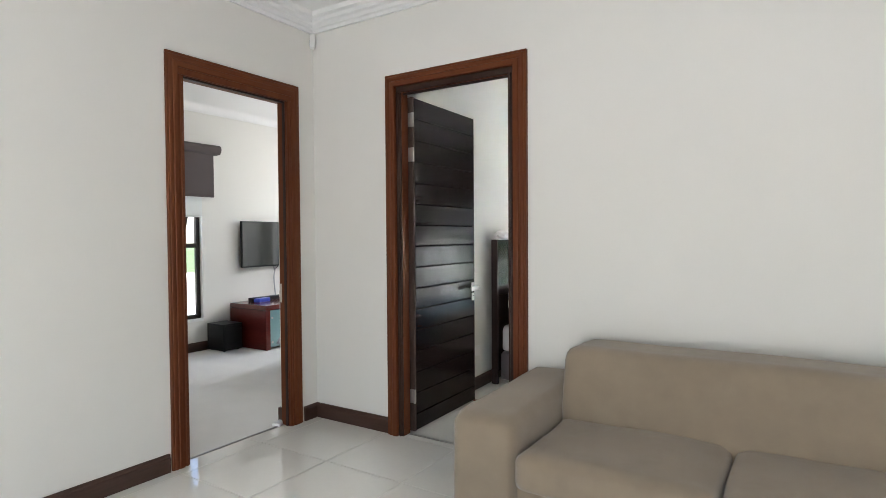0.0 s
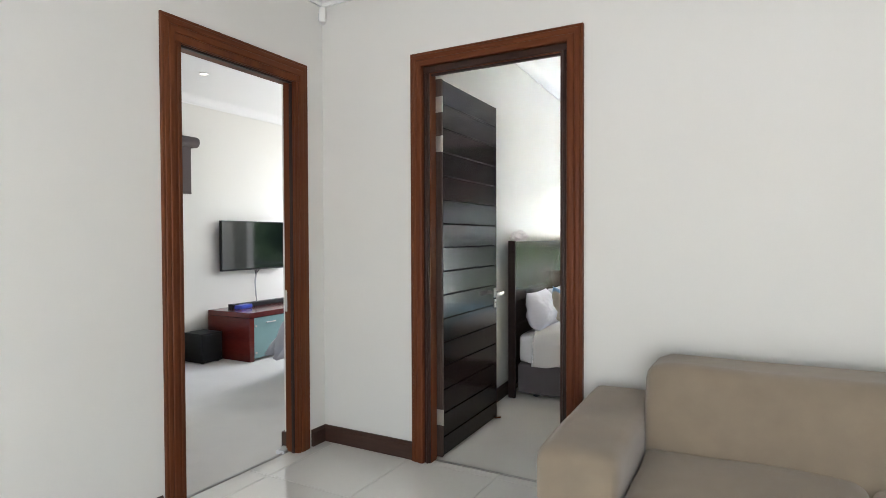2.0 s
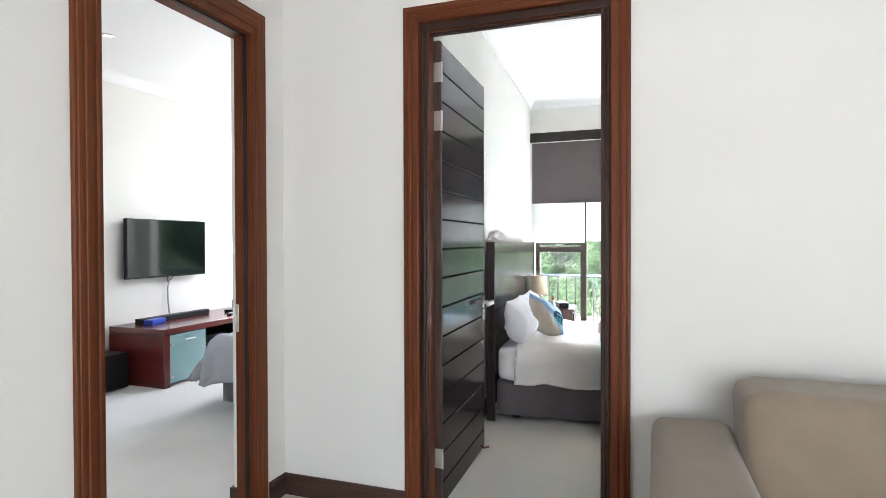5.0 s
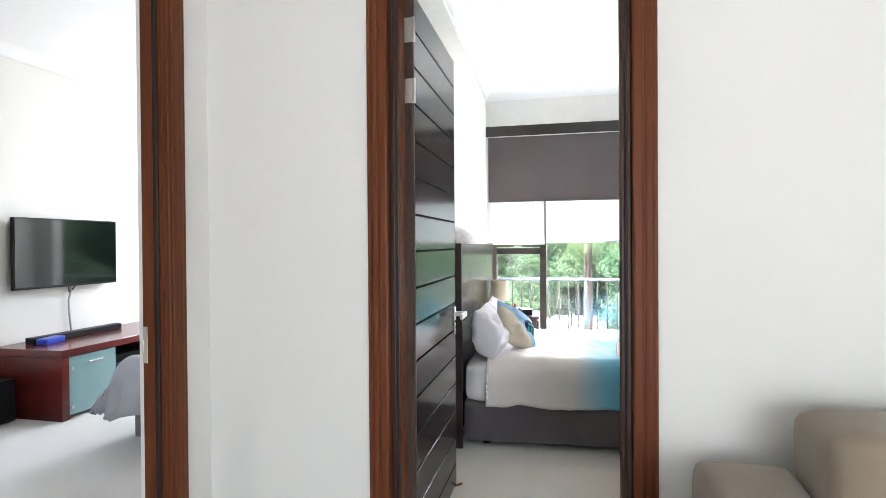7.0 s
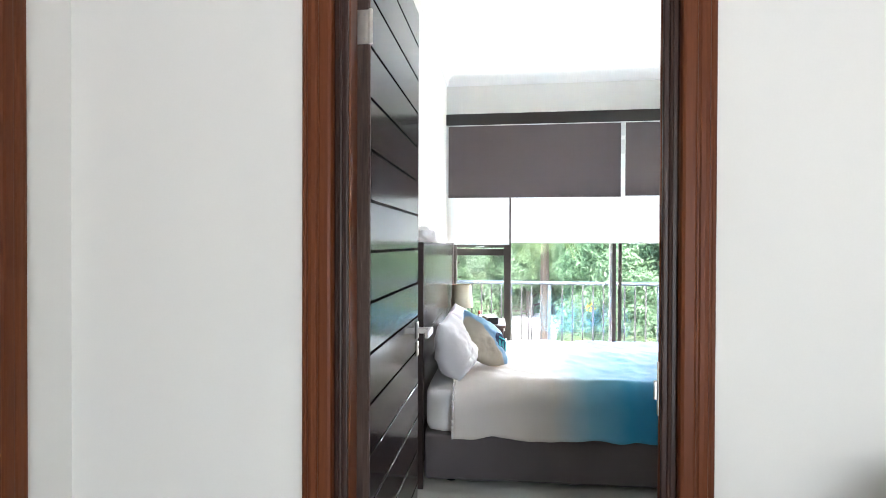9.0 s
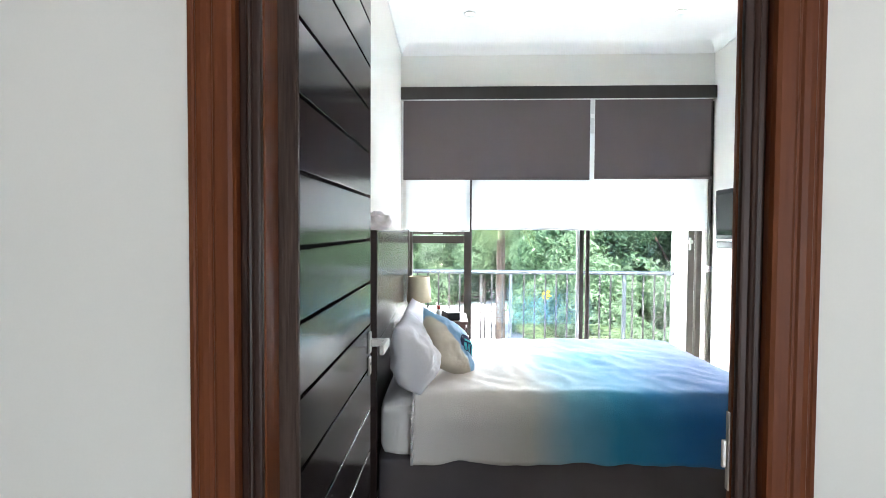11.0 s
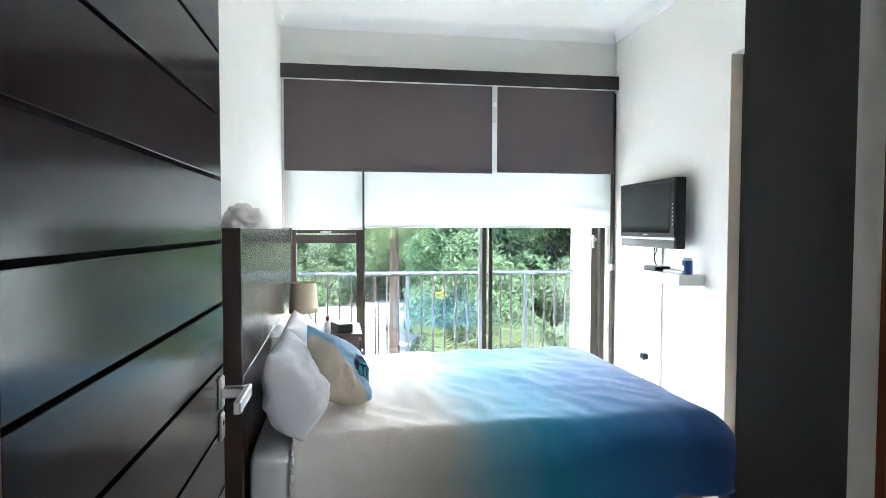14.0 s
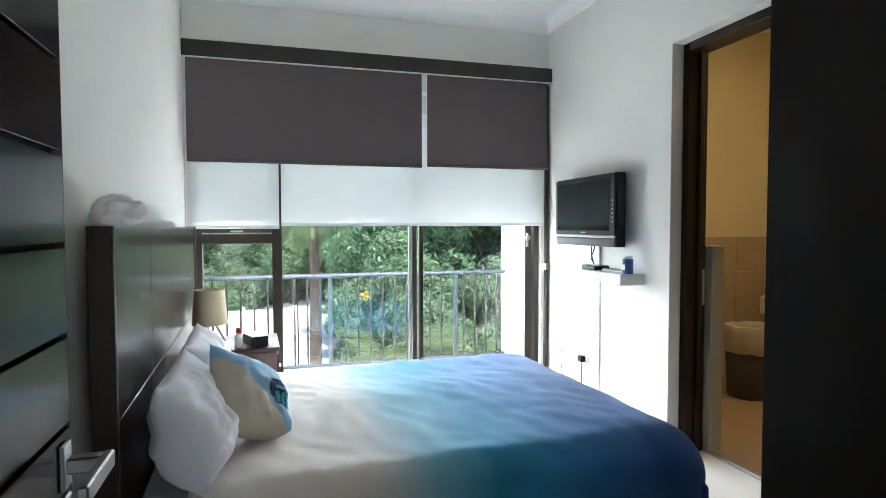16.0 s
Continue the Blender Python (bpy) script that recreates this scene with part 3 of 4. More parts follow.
def sofa():
    s = thing("sofa", pose(0, 0, 0), "taupe fabric two-seat sofa with broad square arms", "sofa")
    x0, x1 = 1.90, 4.10
    part("base", soft_box(x1 - x0 - 0.06, 0.88, 0.30, 0.03), SOFA, s, m=pose((x0 + x1) / 2, -0.56, 0.05), smooth=True)
    for x in (x0 + 0.155, x1 - 0.155):
        bm = soft_box(0.31, 0.97, 0.59, 0.055, 0.008, 7, seed=x)
        for v in bm.verts:
            k = (v.co.y + 0.485) / 0.97
            v.co.z += (0.035 * k - 0.01) * (v.co.z / 0.59)
        part("arm", bm, SOFA, s, m=pose(x, -0.575, 0.05), smooth=True)
    bm = soft_box(x1 - x0 - 0.63 + 0.02, 0.36, 0.80, 0.075, 0.008, 9)
    for v in bm.verts:
        if v.co.y < 0:
            v.co.y -= 0.16 * (1 - v.co.z / 0.80)
    part("backrest", bm, SOFA, s, m=pose((x0 + x1) / 2, -0.26, 0.055), smooth=True)
    w = (x1 - x0 - 0.62) / 2
    for i in range(2):
        part("seat_cushion", soft_box(w - 0.006, 0.70, 0.17, 0.05, 0.008, 7, 0.018, seed=i), SOFA, s, m=pose(x0 + 0.31 + w * (i + 0.5), -0.72, 0.335), smooth=True)
    for x in (x0 + 0.1, x1 - 0.1):
        for y in (-0.98, -0.16):
            part("foot", rod((x, y, 0), (x, y, 0.06), 0.022, 0.028), WENGE_Z, s)


sofa()

al = thing("alarm_sensor", pose(0.022, -0.022, 2.935, 0, 0, -45), "white plastic corner motion sensor under the cornice", "sensor")
part("housing", box(-0.032, 0.032, -0.022, 0.02, -0.05, 0.05, 0.008, 2), WHITEPL, al)
part("lens", box(-0.022, 0.022, -0.027, -0.02, -0.035, 0.01, 0.003), SHELFM, al)

# ---- bedroom: window ----
win = thing("window_1", pose(0, 0, 0), "wide bronze aluminium sliding window onto the balcony", "window", kind="structure")


def bar(name, x0, x1, z0, z1, y0=4.43, y1=4.49, m=ALU, label=""):
    return part(name, box(x0, x1, y0, y1, z0, z1, 0.004), m, win, label)


bar("frame", 0.612, 0.66, 0.03, 2.60)
bar("frame", 3.352, 3.398, 0.03, 2.60)
bar("frame", 0.612, 3.398, 0.0, 0.03)
bar("frame", 0.612, 3.398, 2.60, 2.638)
bar("mullion", 1.158, 1.232, 0.03, 2.60, 4.425, 4.495)
bar("transom", 0.66, 1.158, 1.252, 1.325)
bar("sash_rail", 0.66, 1.158, 1.335, 1.372, 4.45, 4.48)
part("stay", box(0.86, 0.95, 4.425, 4.445, 1.338, 1.352, 0.002), ALULIGHT, win, "small steel window stay")
bar("stile", 2.232, 2.262, 0.03, 2.60, 4.44, 4.46, ALULIGHT)
bar("stile", 2.264, 2.30, 0.03, 2.60, 4.435, 4.462)
bar("stile", 2.325, 2.362, 0.03, 2.60, 4.465, 4.492)
bar("stile", 3.285, 3.345, 0.03, 2.60, 4.465, 4.492)
lk = bar("lock", 3.29, 3.31, 1.20, 1.32, 4.45, 4.465, ALULIGHT)
part("knob", rod((3.30, 4.45, 1.28), (3.30, 4.43, 1.28), 0.02, n=14), ALULIGHT, lk)
for x0, x1, z0, z1, y in ((0.66, 1.158, 0.03, 1.252, 4.462), (0.66, 1.158, 1.372, 2.60, 4.462), (1.232, 2.264, 0.03, 2.60, 4.45), (2.362, 3.285, 0.03, 2.60, 4.478)):
    p = part("pane", box(x0, x1, y, y + 0.005, z0, z1), GLASS, win)
    p.visible_shadow = False
part("reveal_strip", box(3.43, 3.458, 4.36, 4.395, 0.0, 2.58, 0.003), ALU, win, "slim dark blind guide")
part("reveal_strip", box(3.40, 3.467, 4.36, 4.395, 1.0, 1.06, 0.003), WHITEPL, win, "white bracket on the blind guide")

pel = thing("blind_pelmet", pose(0, 0, 0), "long dark wooden blind pelmet above the window", "pelmet")
part("board", box(0.556, 3.466, 4.325, 4.345, 2.605, 2.722, 0.004), PELMET, pel)
part("lower_edge", box(0.56, 3.462, 4.327, 4.343, 2.596, 2.6045, 0.002), SHELFM, pel, "thin pale lower edge")
part("top_board", box(0.556, 3.466, 4.345, 4.398, 2.704, 2.722, 0.003), PELMET, pel)


def blind(x0, x1, z0, y, m, label, tube, bar_m):
    b = thing("roller_blind", pose((x0 + x1) / 2, y, 0), label, "blind", group="roller blinds over the window")
    w = (x1 - x0) / 2
    part("fabric", grid_sheet(12, 10, lambda u, v: (-w + 2 * w * u, 0.002 * math.sin(u * 9 + x0) * v, 2.64 - (2.64 - z0) * v)), m, b, smooth=True)
    part("bottom_bar", box(-w, w, -0.006, 0.006, z0 - 0.004, z0 + 0.022, 0.003), bar_m, b)
    part("tube", rod((-w, 0.0, 2.66), (w, 0.0, 2.66), 0.009), tube, b)
    return b


blind(0.577, 2.328, 1.858, 4.362, DARKBLIND, "grey-brown blackout roller blind pulled half down", ALU, DARKBLIND)
blind(2.372, 3.448, 1.868, 4.362, DARKBLIND, "grey-brown blackout roller blind pulled half down", ALU, DARKBLIND)
blind(0.60, 1.213, 1.368, 4.386, WHITEBLIND, "white screen roller blind pulled down behind the dark one", ALU, SHELFM)
blind(1.229, 3.42, 1.388, 4.386, WHITEBLIND, "white screen roller blind pulled down behind the dark one", ALU, SHELFM)
br = thing("blind_bracket", pose(2.35, 4.37, 2.45), "small white blind bracket between the blinds", "bracket")
part("plate", box(-0.018, 0.018, -0.004, 0.004, -0.16, 0.16, 0.002), SHELFM, br)
part("clip", box(-0.018, 0.018, -0.008, -0.0045, -0.02, 0.02, 0.002), WHITEPL, br)
ch = thing("blind_chain", pose(0.566, 4.355, 1.4), "white bead chain of the blind", "chain")
part("cord", rod((0, 0, 0), (0, 0, 1.22), 0.003, n=6), WHITEPL, ch)
part("cord", rod((0.0, 0.02, 0), (0.0, 0.02, 1.22), 0.003, n=6), WHITEPL, ch)

# ---- bedroom: bed ----
BED = Matrix.Translation((0.79, 1.62, 0)) @ Matrix.Rotation(radians(2.6), 4, "Z")
hb = thing("headboard", Matrix.Translation((0.735, 1.57, 0)) @ Matrix.Rotation(radians(2.6), 4, "Z"), "dark glossy wooden headboard with pale inlay lines", "headboard")
HBW = 2.30
part("end_panel", box(0.0, 0.062, 0.0, 0.03, 0.0, 1.382, 0.003), WENGE_Z, hb)
part("end_panel", box(0.0, 0.062, HBW - 0.03, HBW, 0.0, 1.382, 0.003), WENGE_Z, hb)
part("backing", box(0.0, 0.048, 0.03, HBW - 0.03, 0.12, 1.376, 0.002), INLAY, hb, "pale inlay lines")
ys = [0.032, 0.62, 1.15, 1.70, HBW - 0.032]
for a, b in zip(ys, ys[1:]):
    for c, d in ((0.12, 0.8455), (0.8487, 1.378)):
        part("panel", box(0.046, 0.056, a + 0.0015, b - 0.0015, c, d, 0.0015), HEADB, hb)

bed = thing("double_bed", BED, "double bed with a white mattress and mauve-grey valanced base", "bed")
BL, BW = 1.96, 1.42
bm = soft_box(BL - 0.10, BW - 0.02, 0.27, 0.03, 0.006, 9)
for v in bm.verts:
    v.co.y += 0.008 * math.sin(v.co.x * 23) * (1 - v.co.z / 0.27)
    v.co.x += 0.008 * math.sin(v.co.y * 23) * (1 - v.co.z / 0.27)
part("base", bm, GREYBASE, bed, "mauve-grey fabric base", m=pose(BL / 2 - 0.05, BW / 2, 0.03), smooth=True)
for x in (0.15, BL - 0.2):
    for y in (0.12, BW - 0.12):
        part("leg", rod((x, y, 0), (x, y, 0.05), 0.03), BLACKPL, bed)
part("mattress", soft_box(BL - 0.02, BW, 0.27, 0.06, 0.006, 9), LINEN, bed, m=pose(BL / 2, BW / 2, 0.295), smooth=True)


def duvet_sheet():
    """A duvet lying over the bed and hanging down on three sides, with folds."""
    hang, x0, x1 = 0.34, 0.17, BL + 0.03

    def f(u, v):
        sx = x0 + (x1 - x0 + hang) * u
        sy = -0.305 + (BW + 0.305 + hang) * v
        n1 = noise.noise(Vector((sx * 2.2, sy * 2.2, 1)))
        n2 = noise.noise(Vector((sx * 6.0, sy * 4.0, 5)))
        n3 = noise.noise(Vector((sx * 13.0 + sy * 5, sy * 9.0, 9)))
        z = 0.612 + 0.018 * n1 + 0.010 * n2 + 0.007 * n3
        x, y = sx, sy
        rad = 0.15

        def over(d):
            # distance past the edge -> (sideways, drop)
            if d < rad * 1.57:
                a = d / rad
                return rad * math.sin(a), rad * (1 - math.cos(a))
            return rad + 0.04 * (d - rad * 1.57), rad + (d - rad * 1.57) * 0.985

        drop = 0.0
        if sy < rad * 0.6:
            s, dr = over(rad * 0.6 - sy)
            y, drop = rad * 0.6 - s - 0.012 * math.sin(sx * 11 + n1 * 4) * min(1, dr * 4), dr
        elif sy > BW - rad * 0.6:
            s, dr = over(sy - BW + rad * 0.6)
            y, drop = BW - rad * 0.6 + s, dr
        if sx > x1 - rad:
            s, dr = over(sx - x1 + rad)
            x = x1 - rad + s + 0.02 * math.sin(sy * 10 + n1 * 5) * min(1, dr * 3)
            drop = math.hypot(drop, dr) if drop * dr > 0 else max(drop, dr)
            if sy < rad * 0.6 or sy > BW - rad * 0.6:
                k = min(1, dr * 2.0)
                x -= 0.05 * k
        z = z - drop
        if drop > 0.05:
            z += 0.012 * n2
        return (x, y, max(0.15, z))

    return grid_sheet(110, 90, f), [Vector(f(0, j / 60)) for j in range(61)]


bm, hem_line = duvet_sheet()
dv = part("duvet", bm, DUVET, None, smooth=True, m=BED)
tagged(dv, "duvet dyed from white to deep blue over the bed", "duvet")
sol = dv.modifiers.new("thick", "SOLIDIFY")
sol.thickness, sol.offset = 0.022, -1
hem = bmesh.new()
for a, b in zip(hem_line, hem_line[1:]):
    rod(a, b, 0.007, n=6, bm=hem)
part("hem", hem, LINEN, dv, "white stitched hem", smooth=True)


def pillow(name, m, sx, sy, sz, material, label, category, seed, sag=0.0):
    bm = bmesh.new()
    nx, ny = 44, 32
    for side in (1, -1):
        vs = [[None] * (ny + 1) for _ in range(nx + 1)]
        for i in range(nx + 1):
            for j in range(ny + 1):
                u, w = i / nx * 2 - 1, j / ny * 2 - 1
                h = (1 - abs(u) ** (4.0 if sag else 2.6)) ** 0.5 * (1 - abs(w) ** 2.8) ** 0.6 * (1 - sag * w)
                px = u * sx / 2 * (1 - 0.07 * (1 - w * w) * abs(u) ** 3)
                pz = w * sy / 2 * (1 - 0.07 * (1 - u * u) * abs(w) ** 3)
                nn = noise.noise(Vector((u * 2.5 + seed, w * 2.5, side)))
                crease = (1 - abs(noise.noise(Vector((u * 3.1 - w * 2.2 + seed, w * 1.3 + u * 2.0, side * 2.0))))) ** 6 * (0.010 if sag else 0.0)
                n2 = noise.noise(Vector((u * 6 + seed, w * 7, side * 3)))
                vs[i][j] = bm.verts.new((px, side * (sz / 2 * h * (1 + 0.22 * nn) - crease * h + (0.006 * n2 + 0.008 * abs(noise.noise(Vector((u * 3 + w * 4 + seed, w * 3 - u * 5, 2.0 + side))))) * h), pz))
        for i in range(nx):
            for j in range(ny):
                bm.faces.new((vs[i][j], vs[i + 1][j], vs[i + 1][j + 1], vs[i][j + 1]))
    bmesh.ops.remove_doubles(bm, verts=bm.verts, dist=0.001)
    ob = part(name, bm, material, None, smooth=True, m=m)
    return tagged(ob, label, category)


# local x runs along the bed's width, local z up the pillow, local y through it
pillow("pillow", Matrix.Translation((0.928, 1.94, 0.757)) @ Matrix.Rotation(radians(91), 4, "Z") @ Matrix.Rotation(radians(-20), 4, "X"), 0.56, 0.35, 0.22, PILLOW, "plump white pillow leaning on the headboard", "pillow", 1.0, 0.4)
pillow("pillow", Matrix.Translation((0.90, 2.60, 0.735)) @ Matrix.Rotation(radians(93), 4, "Z") @ Matrix.Rotation(radians(-20), 4, "X"), 0.60, 0.37, 0.24, PILLOW, "plump white pillow leaning on the headboard", "pillow", 5.0, 0.4)
CUSH = Matrix.Translation((1.11, 2.10, 0.745)) @ Matrix.Rotation(radians(66), 4, "Z") @ Matrix.Rotation(radians(-33), 4, "X") @ Matrix.Rotation(radians(34), 4, "Y")
cu = pillow("cushion", CUSH, 0.36, 0.36, 0.15, CUSHION, "pale blue and beige scatter cushion with a navy print", "cushion", 9.0)


def print_patch(name, x0, x1, z0, z1, lift, material):
    """A printed patch lying on the cushion's face."""

    def f(u, v):
        x, z = x0 + (x1 - x0) * u, z0 + (z1 - z0) * v
        a, w = x / 0.18, z / 0.18
        h = max(0, 1 - abs(a) ** 2.6) ** 0.5 * max(0, 1 - abs(w) ** 2.8) ** 0.6
        nn = noise.noise(Vector((a * 2.5 + 9.0, w * 2.5, -1)))
        n2 = noise.noise(Vector((a * 6 + 9.0, w * 7, -3)))
        return (x, -(0.075 * h * (1 + 0.22 * nn) + (0.006 * n2 + 0.008 * abs(noise.noise(Vector((a * 3 + w * 4 + 9.0, w * 3 - a * 5, 1.0))))) * h) - lift, z)

    part(name, grid_sheet(10, 10, f), material, cu, smooth=True)


print_patch("navy_print", 0.035, 0.145, -0.05, 0.055, 0.003, NAVY)
print_patch("navy_print", 0.01, 0.036, -0.03, 0.03, 0.003, NAVY)
for a in (0.045, 0.078, 0.111):
    print_patch("teal_print", a, a + 0.02, -0.045, 0.0, 0.005, TEAL)
print_patch("teal_print", 0.045, 0.131, 0.008, 0.022, 0.005, TEAL)

# ---- bedroom: the rest ----
wd = thing("wardrobe", pose(2.06, 0.095, 0), "tall built-in wardrobe with a black-brown end panel", "wardrobe")
part("side_panel", box(0, 0.025, 0, 0.63, 0, 3.02, 0.003), WARDROBE, wd)
part("carcass", box(0.025, 1.40, 0.0, 0.60, 0.0, 3.02), WARDROBE, wd)
for i in range(3):
    d = part("door", box(0.03 + i * 0.455, 0.48 + i * 0.455, 0.602, 0.625, 0.08, 3.0, 0.003), WARDROBE, wd)
    part("handle", rod((0.44 + i * 0.455, 0.645, 1.0), (0.44 + i * 0.455, 0.645, 1.2), 0.006), STEEL, d)

tv = thing("wall_television", Matrix.Translation((3.335, 3.545, 1.49)) @ Matrix.Rotation(radians(0), 4, "Z"), "black flat television with a silver lower strip on a wall arm", "television")
part("case", box(0.0, 0.07, -0.40, 0.43, -0.25, 0.245, 0.008, 2), BLACKPL, tv)
part("bezel", box(-0.012, 0.002, -0.395, 0.425, -0.17, 0.24, 0.006), BLACKPL, tv)
part("screen", box(-0.0145, -0.0125, -0.335, 0.385, -0.14, 0.205), SCREEN, tv, "dark glossy screen")
part("strip", box(-0.014, 0.0, -0.395, 0.425, -0.19, -0.172, 0.003), SILVER, tv, "silver strip")
part("speaker_bar", box(-0.006, 0.03, -0.39, 0.42, -0.248, -0.192, 0.006), BLACKPL, tv)
for i in range(6):
    part("button", rod((-0.012, -0.372, -0.08 + i * 0.028), (-0.0155, -0.372, -0.08 + i * 0.028), 0.005, n=8), SILVER, tv)
part("logo", box(-0.0155, -0.0125, -0.03, 0.03, -0.158, -0.150), SILVER, tv)
part("wall_arm", box(0.07, 0.134, -0.12, 0.12, -0.1, 0.1, 0.004), BLACKPL, tv)

sh = thing("wall_shelf", pose(3.286, 3.02, 1.0), "pale grey floating shelf under the television", "shelf")
part("board", box(0, 0.183, 0, 0.555, 0, 0.072, 0.004), SHELFM, sh)
rt = thing("set_top_box", pose(3.36, 3.44, 1.072), "small dark set-top box on the shelf", "box")
part("case", box(-0.06, 0.06, -0.09, 0.09, 0.0, 0.035, 0.012, 3), BLACKPL, rt)
rc = thing("remote_control", pose(3.37, 3.22, 1.072, 0, 0, 8), "slim grey remote control on the shelf", "remote")
part("case", box(-0.022, 0.022, -0.1, 0.1, 0.0, 0.02, 0.005), SILVER, rc)
for i in range(5):
    part("button", rod((0, -0.07 + i * 0.03, 0.019), (0, -0.07 + i * 0.03, 0.023), 0.006, n=8), BLACKPL, rc)
cn = thing("blue_tin", pose(3.38, 3.08, 1.072), "small blue tin with a pale label on the shelf", "tin")
part("body", lathe([(0.0, 0), (0.033, 0.0), (0.034, 0.004), (0.034, 0.092), (0.031, 0.096), (0.0, 0.096)]), DENIM, cn, smooth=False)
part("lid", lathe([(0.0, 0.114), (0.030, 0.114), (0.032, 0.110), (0.032, 0.0965), (0, 0.0965)]), SHELFM, cn)
part("label", box(-0.0352, -0.034, -0.018, 0.018, 0.025, 0.06), WHITEPL, cn)
cd = thing("cable_duct", pose(3.458, 3.556, 0.0), "white plastic cable duct running down the wall", "cable duct")
part("cover", box(-0.006, 0.011, -0.012, 0.012, 0.112, 0.998, 0.002), WHITEPL, cd)
part("cover", box(-0.006, 0.011, -0.012, 0.012, 1.074, 1.40, 0.002), WHITEPL, cd)


def cable(name, pts, r, material, label):
    cv = bpy.data.curves.new(name, "CURVE")
    cv.dimensions, cv.bevel_depth, cv.bevel_resolution = "3D", r, 2
    sp = cv.splines.new("NURBS")
    sp.points.add(len(pts) - 1)
    for p, c in zip(sp.points, pts):
        p.co = (*c, 1)
    sp.use_endpoint_u, sp.order_u = True, 3
    cv.materials.append(material)
    return tagged(new(name, cv), label, "cable")


cable("cable", [(3.43, 3.60, 1.26), (3.42, 3.60, 1.2), (3.40, 3.54, 1.12), (3.40, 3.50, 1.09)], 0.005, BLACKPL, "black cable from television to set-top box")
cable("cable", [(3.43, 3.56, 1.26), (3.43, 3.57, 1.2), (3.41, 3.60, 1.14), (3.42, 3.53, 1.09)], 0.005, BLACKPL, "black cable from television to set-top box")
cable("cable", [(3.30, 3.30, 1.08), (3.275, 3.29, 1.06), (3.275, 3.28, 0.98), (3.28, 3.25, 0.96)], 0.003, WHITEPL, "thin pale cable hanging over the shelf edge")


def socket(y, z, plugged):
    s = thing("wall_socket", pose(3.469, y, z), "white wall socket with a black plug in it" if plugged else "white plastic wall socket low on the wall", "socket")
    part("plate", box(-0.008, 0, -0.055, 0.055, -0.055, 0.055, 0.003), WHITEPL, s)
    part("switch", box(-0.012, -0.008, 0.02, 0.04, 0.02, 0.04, 0.001), WHITEPL, s)
    if plugged:
        p = part("plug", box(-0.05, -0.008, -0.03, 0.03, -0.025, 0.025, 0.01, 2), BLACKPL, s, "black plug")
        part("cord", rod((-0.03, 0, -0.02), (-0.02, 0.01, -0.26), 0.004), BLACKPL, p)


socket(3.94, 0.36, False)
socket(3.76, 0.36, True)
cable("cable", [(3.46, 4.02, 0.40), (3.44, 4.06, 0.42), (3.43, 4.08, 0.3), (3.44, 4.05, 0.12), (3.44, 4.0, 0.01)], 0.003, BLACKPL, "thin cable beside the socket")

ns = thing("bedside_table", pose(0.98, 3.52, 0, 0, 0, 2.6), "dark wooden bedside table with a drawer by the window", "bedside table")
part("body", box(-0.22, 0.20, -0.22, 0.22, 0.05, 0.655, 0.004), NIGHT, ns)
part("top", box(-0.23, 0.22, -0.23, 0.23, 0.656, 0.68, 0.004), NIGHT, ns)
dr = part("drawer", box(0.201, 0.215, -0.20, 0.20, 0.42, 0.63, 0.003), WENGE_Z, ns)
part("knob", rod((0.215, 0, 0.52), (0.235, 0, 0.52), 0.012), STEEL, dr)
part("plinth", box(-0.20, 0.18, -0.20, 0.20, 0.0, 0.05), BLACKPL, ns)
ck = thing("clock_radio", pose(1.07, 3.42, 0.68, 0, 0, 20), "dark clock radio on the bedside table", "clock")
part("case", box(-0.05, 0.05, -0.09, 0.09, 0, 0.06, 0.01, 2), BLACKPL, ck)
part("top_plate", box(-0.05, 0.05, -0.09, 0.09, 0.0605, 0.064, 0.002), WHITEPL, ck)
bt = thing("small_bottle", pose(0.98, 3.36, 0.68), "small white bottle with a red cap", "bottle")
part("body", lathe([(0, 0), (0.02, 0), (0.021, 0.01), (0.021, 0.075), (0.012, 0.085), (0, 0.085)]), WHITEPL, bt)
part("cap", lathe([(0, 0.1155), (0.013, 0.1155), (0.014, 0.112), (0.014, 0.0855), (0, 0.0855)]), RED, bt)

tl = thing("table_lamp", pose(0.82, 3.42, 0.68), "bedside lamp with a cream shade on white splayed legs", "lamp")
part("shade", lathe([(0.083, 0.335), (0.098, 0.135), (0.096, 0.135), (0.081, 0.335)], 32), SHADE, tl, smooth=True)
part("socket_ring", rod((0, 0, 0.15), (0, 0, 0.2), 0.02), WHITEPL, tl)
for i in range(3):
    a = i * 2.094 + 0.4
    part("leg", rod((0.10 * math.cos(a), 0.10 * math.sin(a), 0.0), (0.01 * math.cos(a), 0.01 * math.sin(a), 0.17), 0.008, n=8), WHITEPL, tl)

tw = bmesh.new()
bmesh.ops.create_icosphere(tw, subdivisions=4, radius=1)
for v in tw.verts:
    p = v.co.copy()
    k = 1 + 0.42 * noise.noise(p * 1.8 + Vector((4, 0, 0))) + 0.10 * noise.noise(Vector((p.x * 4, p.y * 3, p.z * 4))) - 0.07 * (1 - abs(noise.noise(p * 2.2))) ** 4
    v.co = Vector((p.x * 0.07 * k, p.y * 0.17 * k, max(-0.01, p.z * 0.062 * k + 0.028)))
tagged(part("rolled_towel", tw, TOWEL, None, m=Matrix.Translation((0.768, 1.76, 1.392)) @ Matrix.Rotation(radians(4), 4, "Z") @ Matrix.Scale(0.85, 4), smooth=True), "crumpled grey-white towel lying on the headboard", "towel")

